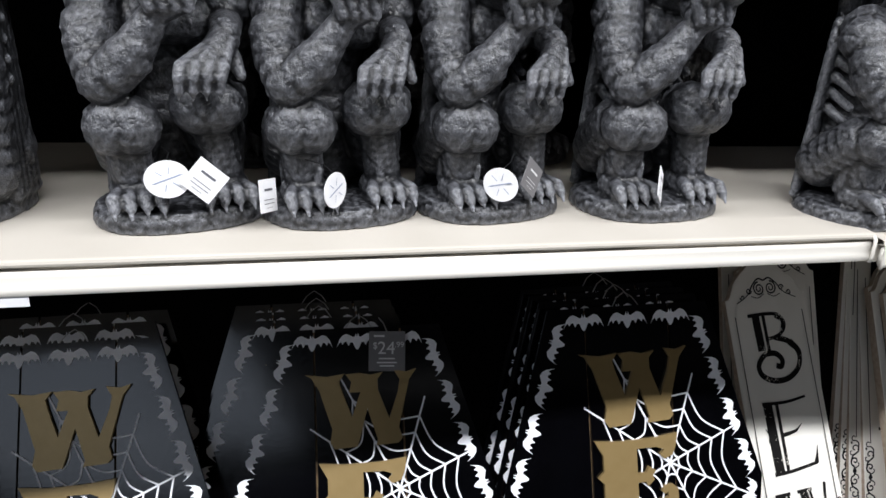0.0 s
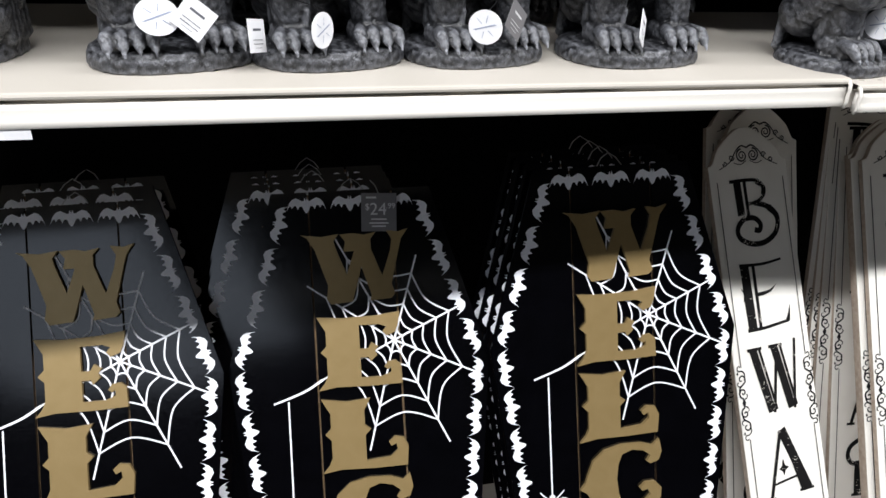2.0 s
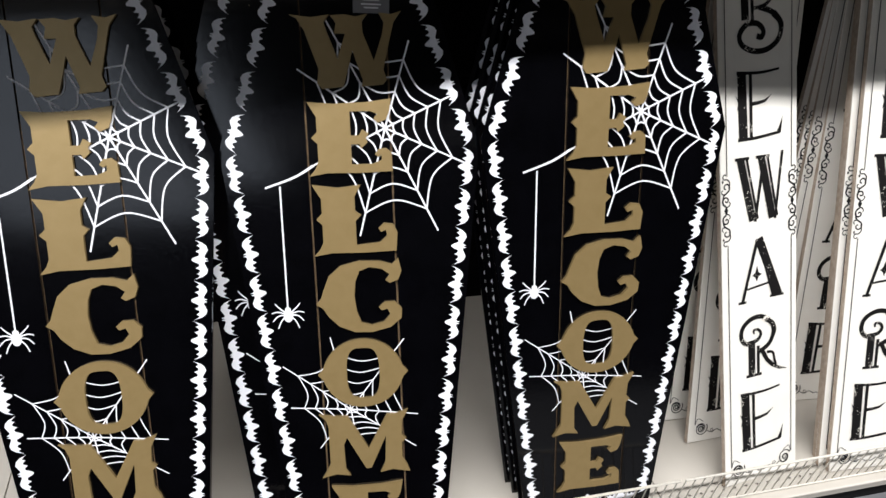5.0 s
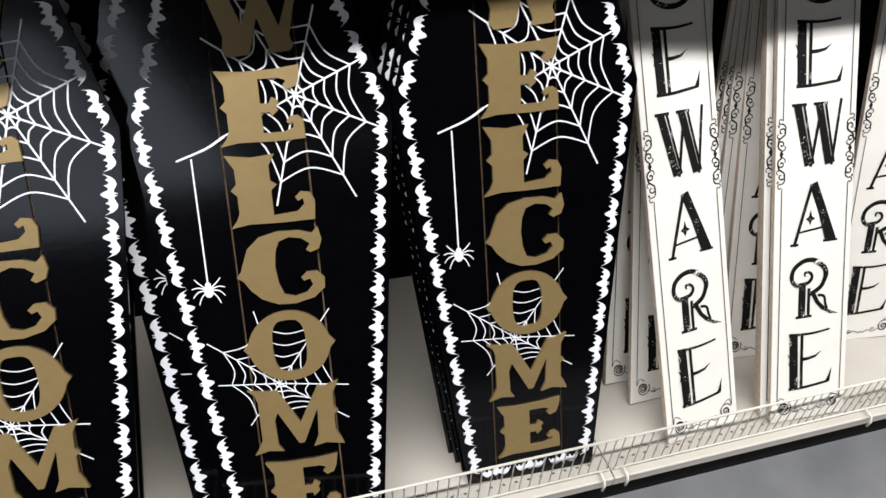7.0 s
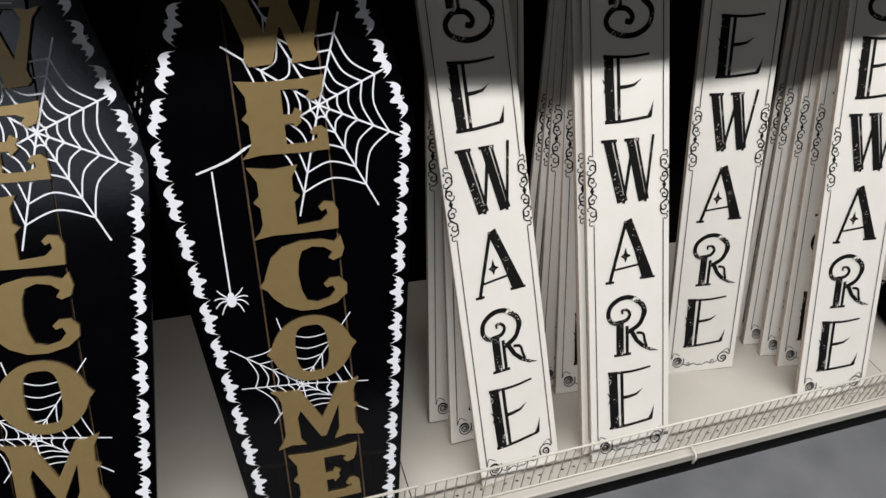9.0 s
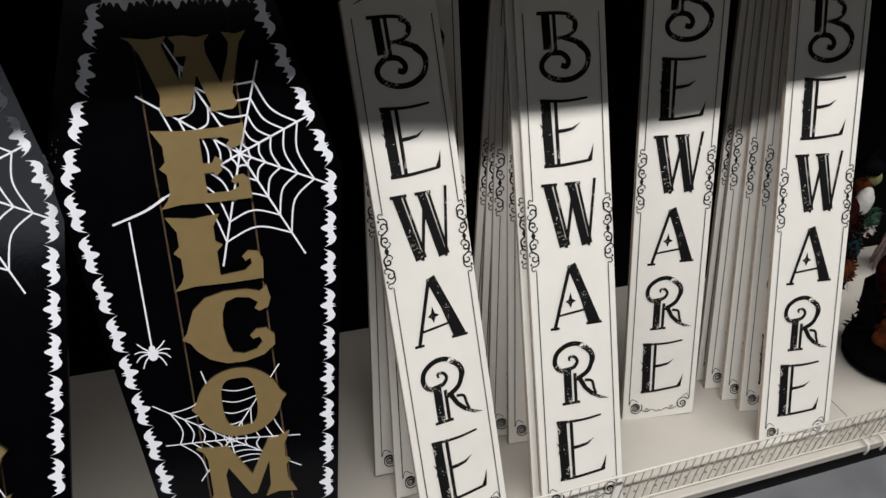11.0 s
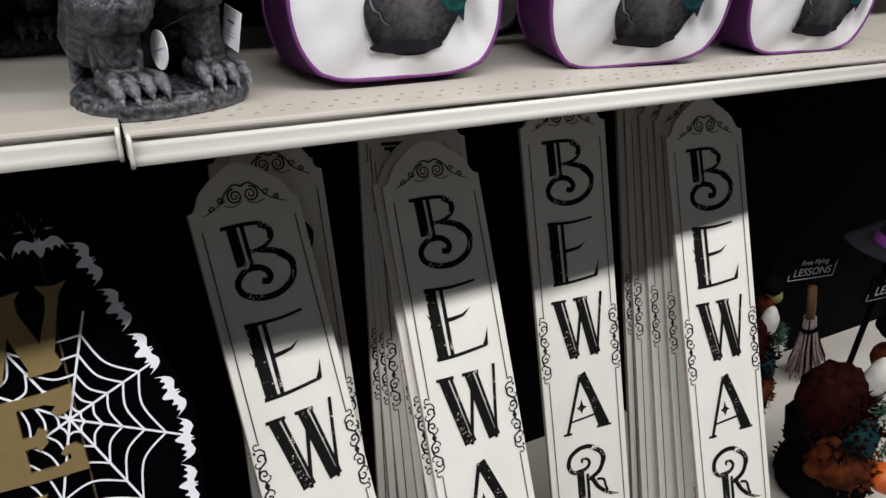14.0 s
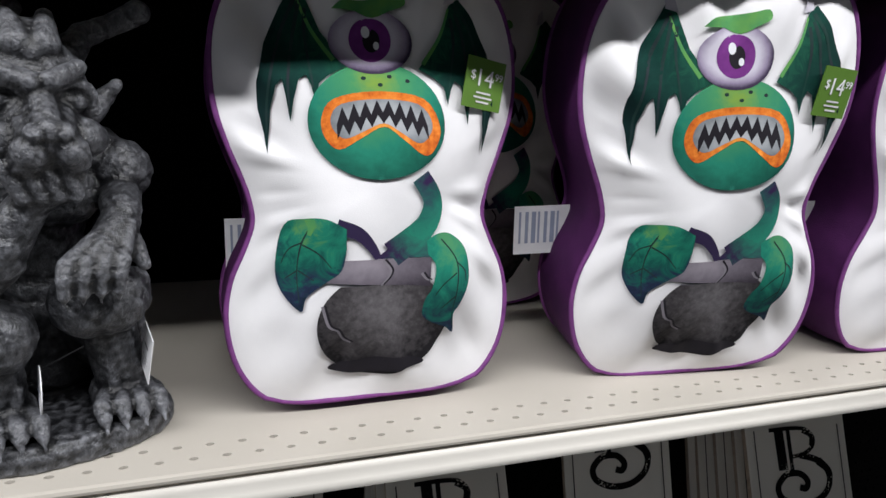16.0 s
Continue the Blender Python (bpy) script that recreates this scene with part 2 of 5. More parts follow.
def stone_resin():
    """Dark grey cast resin with a pitted skin, dry-brushed silver on the raised parts, crease shade painted in."""
    m = material("shaded_brushed_resin", (0.006, 0.0063, 0.0075), 0.38, second=(0.011, 0.0115, 0.0135), scale=30, amount=1.0, bump=0.7, bump_scale=330, detail=8, spec=0.6)
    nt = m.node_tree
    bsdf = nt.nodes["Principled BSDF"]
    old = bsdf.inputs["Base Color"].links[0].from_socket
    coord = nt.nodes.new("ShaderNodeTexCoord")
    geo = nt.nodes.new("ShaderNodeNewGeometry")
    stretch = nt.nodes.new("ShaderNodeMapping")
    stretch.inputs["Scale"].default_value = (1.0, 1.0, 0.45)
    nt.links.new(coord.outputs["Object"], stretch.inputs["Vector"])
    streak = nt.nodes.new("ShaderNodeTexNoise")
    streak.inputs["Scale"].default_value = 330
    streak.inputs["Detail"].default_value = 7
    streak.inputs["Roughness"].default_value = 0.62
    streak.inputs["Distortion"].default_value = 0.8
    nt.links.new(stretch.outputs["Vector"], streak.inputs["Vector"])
    # pointiness leaves creases dark and ridges pale, putting shade into the colour
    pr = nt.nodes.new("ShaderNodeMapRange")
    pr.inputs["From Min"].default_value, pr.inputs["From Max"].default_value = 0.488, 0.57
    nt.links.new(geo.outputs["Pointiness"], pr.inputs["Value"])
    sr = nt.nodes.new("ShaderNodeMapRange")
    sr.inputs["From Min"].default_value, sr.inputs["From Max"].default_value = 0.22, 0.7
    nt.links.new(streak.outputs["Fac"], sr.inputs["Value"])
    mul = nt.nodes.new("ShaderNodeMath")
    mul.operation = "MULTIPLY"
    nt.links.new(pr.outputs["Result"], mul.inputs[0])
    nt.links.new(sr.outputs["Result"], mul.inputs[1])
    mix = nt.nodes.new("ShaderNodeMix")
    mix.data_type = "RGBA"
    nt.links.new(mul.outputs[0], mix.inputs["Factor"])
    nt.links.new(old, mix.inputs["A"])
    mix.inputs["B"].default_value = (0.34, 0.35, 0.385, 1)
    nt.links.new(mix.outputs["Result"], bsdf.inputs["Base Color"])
    coarse = nt.nodes.new("ShaderNodeTexNoise")
    coarse.inputs["Scale"].default_value = 170
    coarse.inputs["Detail"].default_value = 5
    coarse.inputs["Distortion"].default_value = 0.6
    nt.links.new(coord.outputs["Object"], coarse.inputs["Vector"])
    dents = nt.nodes.new("ShaderNodeBump")
    dents.inputs["Strength"].default_value = 0.7
    dents.inputs["Distance"].default_value = 0.0022
    nt.links.new(coarse.outputs["Fac"], dents.inputs["Height"])
    fine = bsdf.inputs["Normal"].links[0].from_node
    nt.links.new(dents.outputs["Normal"], fine.inputs["Normal"])
    return m


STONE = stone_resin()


# ---- mesh helpers ----
def mesh_of(name, bm, mats):
    me = bpy.data.meshes.new(name)
    bm.normal_update()
    bm.to_mesh(me)
    bm.free()
    for m in mats if isinstance(mats, (list, tuple)) else [mats]:
        me.materials.append(m)
    return me


def part(name, bm, mat, parent, label="", smooth=False):
    me = mesh_of(name, bm, mat)
    if smooth:
        me.shade_smooth()
    ob = new(name, me)
    ob.parent = parent
    if label:
        tagged(ob, label)
    return ob


def box(bm, x0, x1, y0, y1, z0, z1, bevel=0.0):
    made = bmesh.ops.create_cube(bm, size=1.0, matrix=Matrix.LocRotScale(((x0 + x1) / 2, (y0 + y1) / 2, (z0 + z1) / 2), None, (x1 - x0, y1 - y0, z1 - z0)))
    if bevel:
        edges = {e for v in made["verts"] for e in v.link_edges}
        bmesh.ops.bevel(bm, geom=list(edges), offset=bevel, segments=2, affect="EDGES")
    return bm


def prism(bm, pts, front, back):
    """A plate in the x-z plane with that outline, from y = front to y = back."""
    vs = [bm.verts.new((x, front, z)) for x, z in pts]
    face = bm.faces.new(vs)
    face.normal_update()
    if face.normal.y > 0:
        face.normal_flip()
    if back is None:
        return [face]
    ret = bmesh.ops.extrude_face_region(bm, geom=[face])
    new_verts = [g for g in ret["geom"] if isinstance(g, bmesh.types.BMVert)]
    bmesh.ops.translate(bm, vec=(0, back - front, 0), verts=new_verts)
    bmesh.ops.recalc_face_normals(bm, faces=bm.faces[:])
    return [face]


def curve(points, steps=6, closed=False):
    """Points along a smooth line through those given."""
    n, out = len(points), []
    for i in range(n if closed else n - 1):
        p = [points[j % n] if closed else points[min(max(j, 0), n - 1)] for j in (i - 1, i, i + 1, i + 2)]
        for k in range(steps):
            t = k / steps
            out.append(tuple(0.5 * (2 * b + (c - a) * t + (2 * a - 5 * b + 4 * c - d) * t * t + (3 * b - a - 3 * c + d) * t ** 3) for a, b, c, d in zip(*p)))
    if not closed:
        out.append(tuple(points[-1]))
    return out


LAYER = [0]


def stroke(bm, points, width, end=None, lift=0.0006, smooth=True):
    """A flat painted line in the x-z plane; its width may run to another at its end."""
    pts = curve(points) if smooth and len(points) > 2 else points
    LAYER[0] = (LAYER[0] + 1) % 24
    y = -lift - LAYER[0] * 0.00003
    left, right = [], []
    for i, (x, z) in enumerate(pts):
        a, b = pts[max(i - 1, 0)], pts[min(i + 1, len(pts) - 1)]
        dx, dz = b[0] - a[0], b[1] - a[1]
        d = math.hypot(dx, dz) or 1
        w = width if end is None else width + (end - width) * i / (len(pts) - 1)
        left.append(bm.verts.new((x - dz / d * w / 2, y, z + dx / d * w / 2)))
        right.append(bm.verts.new((x + dz / d * w / 2, y, z - dx / d * w / 2)))
    for i in range(len(pts) - 1):
        bm.faces.new((left[i], right[i], right[i + 1], left[i + 1]))


def blot(bm, pts, lift=0.0006):
    """A flat painted patch in the x-z plane."""
    LAYER[0] = (LAYER[0] + 1) % 24
    prism(bm, pts, -lift - LAYER[0] * 0.00003, None)


def ellipse(cx, cz, rx, rz, n=24, turn=0.0):
    c, s = math.cos(turn), math.sin(turn)
    return [(cx + rx * math.cos(a) * c - rz * math.sin(a) * s, cz + rx * math.cos(a) * s + rz * math.sin(a) * c) for a in (2 * math.pi * k / n for k in range(n))]


def tube(bm, pts, r, n=8, cap=True):
    """A round rod along 3D points; r may be one radius or one for each point."""
    pts = [Vector(p) for p in pts]
    rings, side = [], None
    for i, p in enumerate(pts):
        d = (pts[min(i + 1, len(pts) - 1)] - pts[max(i - 1, 0)]).normalized()
        if side is None:
            side = d.orthogonal().normalized()
        side = (side - d * side.dot(d)).normalized()
        up = d.cross(side)
        rr = r[i] if isinstance(r, (list, tuple)) else r
        rings.append([bm.verts.new(p + rr * (math.cos(a) * side + math.sin(a) * up)) for a in (2 * math.pi * k / n for k in range(n))])
    for a, b in zip(rings, rings[1:]):
        for k in range(n):
            bm.faces.new((a[k], a[(k + 1) % n], b[(k + 1) % n], b[k]))
    if cap:
        bm.faces.new(rings[0][::-1])
        bm.faces.new(rings[-1])


def text(body, size, mat, parent, m, name="lettering", label="", align="CENTER"):
    """Words in the built-in font, turned into a flat mesh in the x-z plane."""
    data = bpy.data.curves.new(name, "FONT")
    data.body, data.size, data.align_x, data.extrude = body, size, align, 0.00015
    tmp = new("tmp_text", data)
    me = bpy.data.meshes.new_from_object(tmp.evaluated_get(bpy.context.evaluated_depsgraph_get()))
    bpy.data.objects.remove(tmp)
    bpy.data.curves.remove(data)
    me.name = name
    me.transform(m @ Matrix.Rotation(math.pi / 2, 4, "X"))
    me.materials.clear()
    me.materials.append(mat)
    ob = new(name, me)
    ob.parent = parent
    if label:
        tagged(ob, label)
    return ob


def thing(name, label, category, group="", kind=""):
    return tagged(new(name), label, category, group, kind)


def stand(x, y, z, lean, roll, yaw):
    """The pose of a sign that leans back: its foot, then degrees."""
    return Matrix.Translation((x, y, z)) @ Matrix.Rotation(radians(yaw), 4, "Z") @ Matrix.Rotation(radians(-lean), 4, "X") @ Matrix.Rotation(radians(roll), 4, "Y")


# ---- structure ----
BACK, DECK_Z, SHELF_Z = 0.475, 0.122, 1.238
BAY = 1.22


def setting(name, bm, mat, label, category):
    return tagged(new(name, mesh_of(name, bm, mat)), label, category, kind="structure")


setting("floor", box(bmesh.new(), -9, 9, -9, 3, -0.1, 0.0), FLOOR, "grey polished concrete store floor", "floor")
setting("ceiling", box(bmesh.new(), -9, 9, -9, 3, 4.2, 4.3), CEIL, "plain pale ceiling high above the aisle", "ceiling")
setting("wall_south", box(bmesh.new(), -9, 9, -9.1, -9, 0, 4.2), WALLS, "plain pale store wall", "wall")
setting("wall_north", box(bmesh.new(), -9, 9, 3, 3.1, 0, 4.2), WALLS, "plain pale store wall", "wall")
setting("wall_west", box(bmesh.new(), -9.1, -9, -9, 3, 0, 4.2), WALLS, "plain pale store wall", "wall")
setting("wall_east", box(bmesh.new(), 9, 9.1, -9, 3, 0, 4.2), WALLS, "plain pale store wall", "wall")


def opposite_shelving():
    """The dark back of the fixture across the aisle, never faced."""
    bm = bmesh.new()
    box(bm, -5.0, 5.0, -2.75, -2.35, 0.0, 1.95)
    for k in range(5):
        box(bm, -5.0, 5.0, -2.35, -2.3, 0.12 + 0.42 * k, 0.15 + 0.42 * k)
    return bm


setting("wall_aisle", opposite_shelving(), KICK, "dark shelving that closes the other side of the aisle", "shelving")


def pegboard(x0, x1, z0, z1, holes):
    """A black panel with a field of round holes, an inch apart, cut through it where it shows."""
    bm = bmesh.new()
    box(bm, x0, x1, BACK + 0.012, BACK + 0.03, z0, z1)
    pitch = 0.0254
    hx0, hx1, hz0, hz1 = holes
    nx, nz = int((hx1 - hx0) / pitch), int((hz1 - hz0) / pitch)
    hx1, hz1 = hx0 + nx * pitch, hz0 + nz * pitch
    for a, b, c, d in ((x0, hx0, z0, z1), (hx1, x1, z0, z1), (hx0, hx1, z0, hz0), (hx0, hx1, hz1, z1)):
        if b - a > 0.001 and d - c > 0.001:
            box(bm, a, b, BACK, BACK + 0.005, c, d)
    for i in range(nx):
        for j in range(nz):
            cell(bm, hx0 + i * pitch, hz0 + j * pitch, pitch, pitch, 0.003, lambda u, v, k: (u, BACK + 0.005 * k, v))
    return bm


def cell(bm, u0, v0, du, dv, r, place, rz=None):
    """One square of sheet with a round hole through it; place() puts (u, v, depth 0 or 1) into space."""
    cu, cv, n = u0 + du / 2, v0 + dv / 2, 8
    rz = rz or r
    outer, inner, deep = [], [], []
    for k in range(n):
        a = math.pi / 4 * k
        c, s = math.cos(a), math.sin(a)
        q = max(abs(c), abs(s))
        outer.append(bm.verts.new(place(cu + c / q * du / 2, cv + s / q * dv / 2, 0)))
        inner.append(bm.verts.new(place(cu + c * r, cv + s * rz, 0)))
        deep.append(bm.verts.new(place(cu + c * r, cv + s * rz, 1)))
    for k in range(n):
        j = (k + 1) % n
        bm.faces.new((outer[k], outer[j], inner[j], inner[k]))
        bm.faces.new((inner[k], inner[j], deep[j], deep[k]))


panel = setting("wall_back_panel", pegboard(-2.46, 2.46, 0.1, 2.5, (-0.8, 2.2, 0.14, 1.16)), PEG, "black pegboard back of the shelving, pierced with small holes", "pegboard")


def shelf_board(bm, x0, x1, y_front, z_top, thick=0.022, holes=True):
    """Sheet-steel shelf with a rolled edge and, as a rule, two rows of holes behind it."""
    pitch = 0.0255
    y_a, y_b = y_front + 0.0145, y_front + 0.0525
    gap = 0.0012
    x0, x1 = x0 + gap, x1 - gap
    n = int((x1 - x0) / pitch)
    s = (x1 - x0 - n * pitch) / 2
    row = (y_b - y_a) / 2
    if not holes:
        bm.faces.new([bm.verts.new(p) for p in ((x0, y_a, z_top), (x1, y_a, z_top), (x1, y_b, z_top), (x0, y_b, z_top))])
    for j in range(2 if holes else 0):
        off = pitch * 0.5 * j
        for i in range(n - 1):
            cell(bm, x0 + s + off + i * pitch, y_a + j * row, pitch, row, 0.0038, lambda u, v, k: (u, v, z_top - 0.004 * k), 0.0024)
        for a, b in ((x0, x0 + s + off), (x0 + s + off + (n - 1) * pitch, x1)):
            vs = [bm.verts.new(p) for p in ((a, y_a + j * row, z_top), (b, y_a + j * row, z_top), (b, y_a + j * row + row, z_top), (a, y_a + j * row + row, z_top))]
            bm.faces.new(vs)
    bmesh.ops.recalc_face_normals(bm, faces=bm.faces[:])
    for f in bm.faces:
        f.normal_update()
    prof = [(y_b, z_top), (BACK - 0.002, z_top), (BACK - 0.002, z_top - thick), (y_b, z_top - thick)]
    ring = lambda x: [bm.verts.new((x, y, z)) for y, z in prof]
    a, b = ring(x0), ring(x1)
    for i in range(4):
        bm.faces.new((a[i], b[i], b[(i + 1) % 4], a[(i + 1) % 4]))
    bm.faces.new(a[::-1])
    bm.faces.new(b)
    bmesh.ops.remove_doubles(bm, verts=bm.verts[:], dist=0.00005)
    lip = [(y_a, z_top), (y_front + 0.006, z_top), (y_front + 0.0035, z_top - 0.001), (y_front + 0.0025, z_top - 0.0035), (y_front + 0.003, z_top - 0.006), (y_front + 0.013, z_top - 0.0075), (y_front + 0.013, z_top - 0.03), (y_front + 0.014, z_top - 0.03)]
    c = [[bm.verts.new((x, y, z)) for y, z in lip] for x in (x0, x1)]
    for i in range(len(lip) - 1):
        bm.faces.new((c[0][i], c[1][i], c[1][i + 1], c[0][i + 1]))
    box(bm, x0, x1, y_front + 0.02, BACK - 0.01, z_top - 0.03, z_top - 0.0295)


def label_strip(bm, x0, x1, y, z_top, z_bot):
    """The bowed price channel that clips below the shelf's rolled edge."""
    prof = [(y + 0.0078, z_top), (y + 0.004, z_top - 0.002), (y + 0.0022, z_top - 0.006), (y + 0.0028, (z_top + z_bot) / 2), (y + 0.001, z_bot + 0.009), (y, z_bot + 0.006), (y, z_bot + 0.001), (y + 0.0015, z_bot), (y + 0.006, z_bot + 0.001), (y + 0.0078, z_bot + 0.004)]
    a, b = ([bm.verts.new((x, p, q)) for p, q in prof] for x in (x0, x1))
    for i in range(len(prof)):
        bm.faces.new((a[i], a[(i + 1) % len(prof)], b[(i + 1) % len(prof)], b[i]))
    bm.faces.new(a)
    bm.faces.new(b[::-1])
    bmesh.ops.recalc_face_normals(bm, faces=bm.faces[:])


def end_clip(bm, x, y, z_top, z_bot):
    """The little shaped end of a price channel."""
    tube(bm, [(x, y + 0.005, z_top), (x, y + 0.0005, z_top - 0.003), (x, y - 0.001, z_top - 0.01), (x, y - 0.0005, (z_top + z_bot) / 2), (x, y - 0.0015, z_bot + 0.006), (x, y + 0.001, z_bot - 0.0008)], 0.0022, 8)


def shelf(name, k, y, z_top, label):
    x0, x1 = k * BAY, (k + 1) * BAY
    top = thing(name, label, "shelf", "shelves of the bay", "structure")
    bm = bmesh.new()
    shelf_board(bm, x0, x1, y, z_top, holes=k >= 0)
    part("board", bm, SHELF, top)
    bm = bmesh.new()
    label_strip(bm, x0 + 0.004, x1 - 0.004, y, z_top - 0.0098, z_top - 0.033)
    part("price_channel", bm, LIP, top, "glossy cream plastic price channel", True)
    for x in (x0 + 0.004, x1 - 0.004):
        bm = bmesh.new()
        end_clip(bm, x, y, z_top - 0.003, z_top - 0.033)
        part("end_clip", bm, LIP, top, "", True)
    return top


for k in range(-2, 2):
    shelf("shelf_middle_%d" % (k + 3), k, 0.010 if k < 0 else 0.0, SHELF_Z + (0.005 if k < 0 else 0.0), "cream steel store shelf with a price channel" + (" and two rows of small holes" if k >= 0 else ""))
    shelf("shelf_top_%d" % (k + 3), k, 0.0, 1.702, "cream steel store shelf above the figures")

for k in range(-2, 2):
    x0, x1 = k * BAY, (k + 1) * BAY
    base = thing("base_deck_%d" % (k + 3), "cream steel base deck of the shelving above a black kick plate", "shelf", "base decks", "structure")
    bm = bmesh.new()
    shelf_board(bm, x0, x1, -0.186, DECK_Z, 0.02)
    box(bm, x0 + 0.001, x1 - 0.001, -0.182, -0.174, 0.098, DECK_Z - 0.008)
    part("deck", bm, SHELF, base)
    part("kick_plate", box(bmesh.new(), x0, x1, -0.155, -0.14, 0.0, 0.097), KICK, base, "matt black kick plate")

for x in (-2.44, -1.22, 0.0, 1.22, 2.44):
    bm = bmesh.new()
    box(bm, x - 0.016, x + 0.016, BACK - 0.022, BACK + 0.01, 0.0, 2.5, 0.002)
    for i in range(46):
        box(bm, x - 0.004, x + 0.004, BACK - 0.0235, BACK - 0.021, 0.14 + i * 0.05, 0.165 + i * 0.05)
    setting("upright_post", bm, PEG, "black slotted steel upright of the shelving", "upright")


def wire_fence(x0, x1):
    """Low wire bin fence that hooks into the front holes of the deck."""
    f = thing("wire_fence", "low cream wire fence along the front of the base deck", "wire fence", "fences of the deck")
    y, z0, z1, lean = -0.166, DECK_Z + 0.004, DECK_Z + 0.108, 0.0
    for z, r in ((z1, 0.0026), (z0 + 0.004, 0.0022)):
        bm = bmesh.new()
        tube(bm, [(x0, y, z), (x1, y, z)], r, 8)
        part("rail", bm, WIRE, f, "", True)
    n = int((x1 - x0) / 0.0205)
    bm = bmesh.new()
    tube(bm, [(0, y + 0.003, z0 - 0.004), (0, y + 0.003, z1 - 0.002), (0, y + 0.001, z1 + 0.001)], 0.0013, 6)
    me = mesh_of("wire", bm, WIRE)
    me.shade_smooth()
    for i in range(n + 1):
        w = new("wire", me)
        w.parent, w.location = f, (x0 + 0.004 + i * (x1 - x0 - 0.008) / n, 0, 0)
    for x in (x0 + 0.02, (x0 + x1) / 2, x1 - 0.02):
        bm = bmesh.new()
        tube(bm, [(x, y, z0 + 0.004), (x, y - 0.02, z0 + 0.002), (x, y - 0.025, z0 - 0.008), (x, y - 0.0235, z0 - 0.026)], 0.0028, 8)
        part("hook", bm, WIRE, f, "", True)
    return f


for k in range(-2, 2):
    wire_fence(k * BAY + 0.005, (k + 1) * BAY - 0.005)


# ---- coffin signs ----
def bat(cx, cz, span, turn):
    """Outline of a flying bat; its head points along turn (degrees from straight up, to the right)."""
    half = [(0, 0.1), (0.03, 0.21), (0.055, 0.11), (0.1, 0.1), (0.16, 0.14), (0.26, 0.2), (0.36, 0.16), (0.44, 0.05), (0.52, -0.2), (0.46, -0.08), (0.41, -0.03), (0.37, -0.12), (0.32, -0.04), (0.27, -0.03), (0.22, -0.16), (0.17, -0.06), (0.11, -0.06), (0.06, -0.2), (0.02, -0.27)]
    pts = half + [(-x, z) for x, z in half[:0:-1]]
    a = radians(turn)
    return [(cx + span * (x * math.cos(a) + 0.85 * z * math.sin(a)), cz + span * (-x * math.sin(a) + 0.85 * z * math.cos(a))) for x, z in pts]


def spider_web(bm, c, tips, fractions, width):
    for t in tips:
        stroke(bm, [c, t], width, width * 0.9, smooth=False)
    n = len(tips)
    for f in fractions:
        for i in range(n):
            a, b = tips[i], tips[(i + 1) % n]
            pa, pb = ((c[0] + (p[0] - c[0]) * f, c[1] + (p[1] - c[1]) * f) for p in (a, b))
            gap = math.atan2(b[1] - c[1], b[0] - c[0]) - math.atan2(a[1] - c[1], a[0] - c[0])
            if abs((gap + math.pi) % (2 * math.pi) - math.pi) > 1.6:
                continue
            mid = ((pa[0] + pb[0]) / 2 * 0.87 + c[0] * 0.13, (pa[1] + pb[1]) / 2 * 0.87 + c[1] * 0.13)
            stroke(bm, [pa, mid, pb], width * 0.85)


def curl(cx, cz, r, start, turns, n=14):
    """A spiral from the outside in; start in degrees."""
    return [(cx + r * (1 - 0.82 * k / n) * math.cos(radians(start) + turns * 2 * math.pi * k / n), cz + r * (1 - 0.82 * k / n) * math.sin(radians(start) + turns * 2 * math.pi * k / n)) for k in range(n + 1)]


# western poster letters in a unit square
STEM_L = [(0.0, 1.0), (0.05, 0.9), (0.1, 0.8), (0.1, 0.6), (0.03, 0.52), (0.1, 0.44), (0.1, 0.2), (0.06, 0.1), (-0.02, 0.0)]
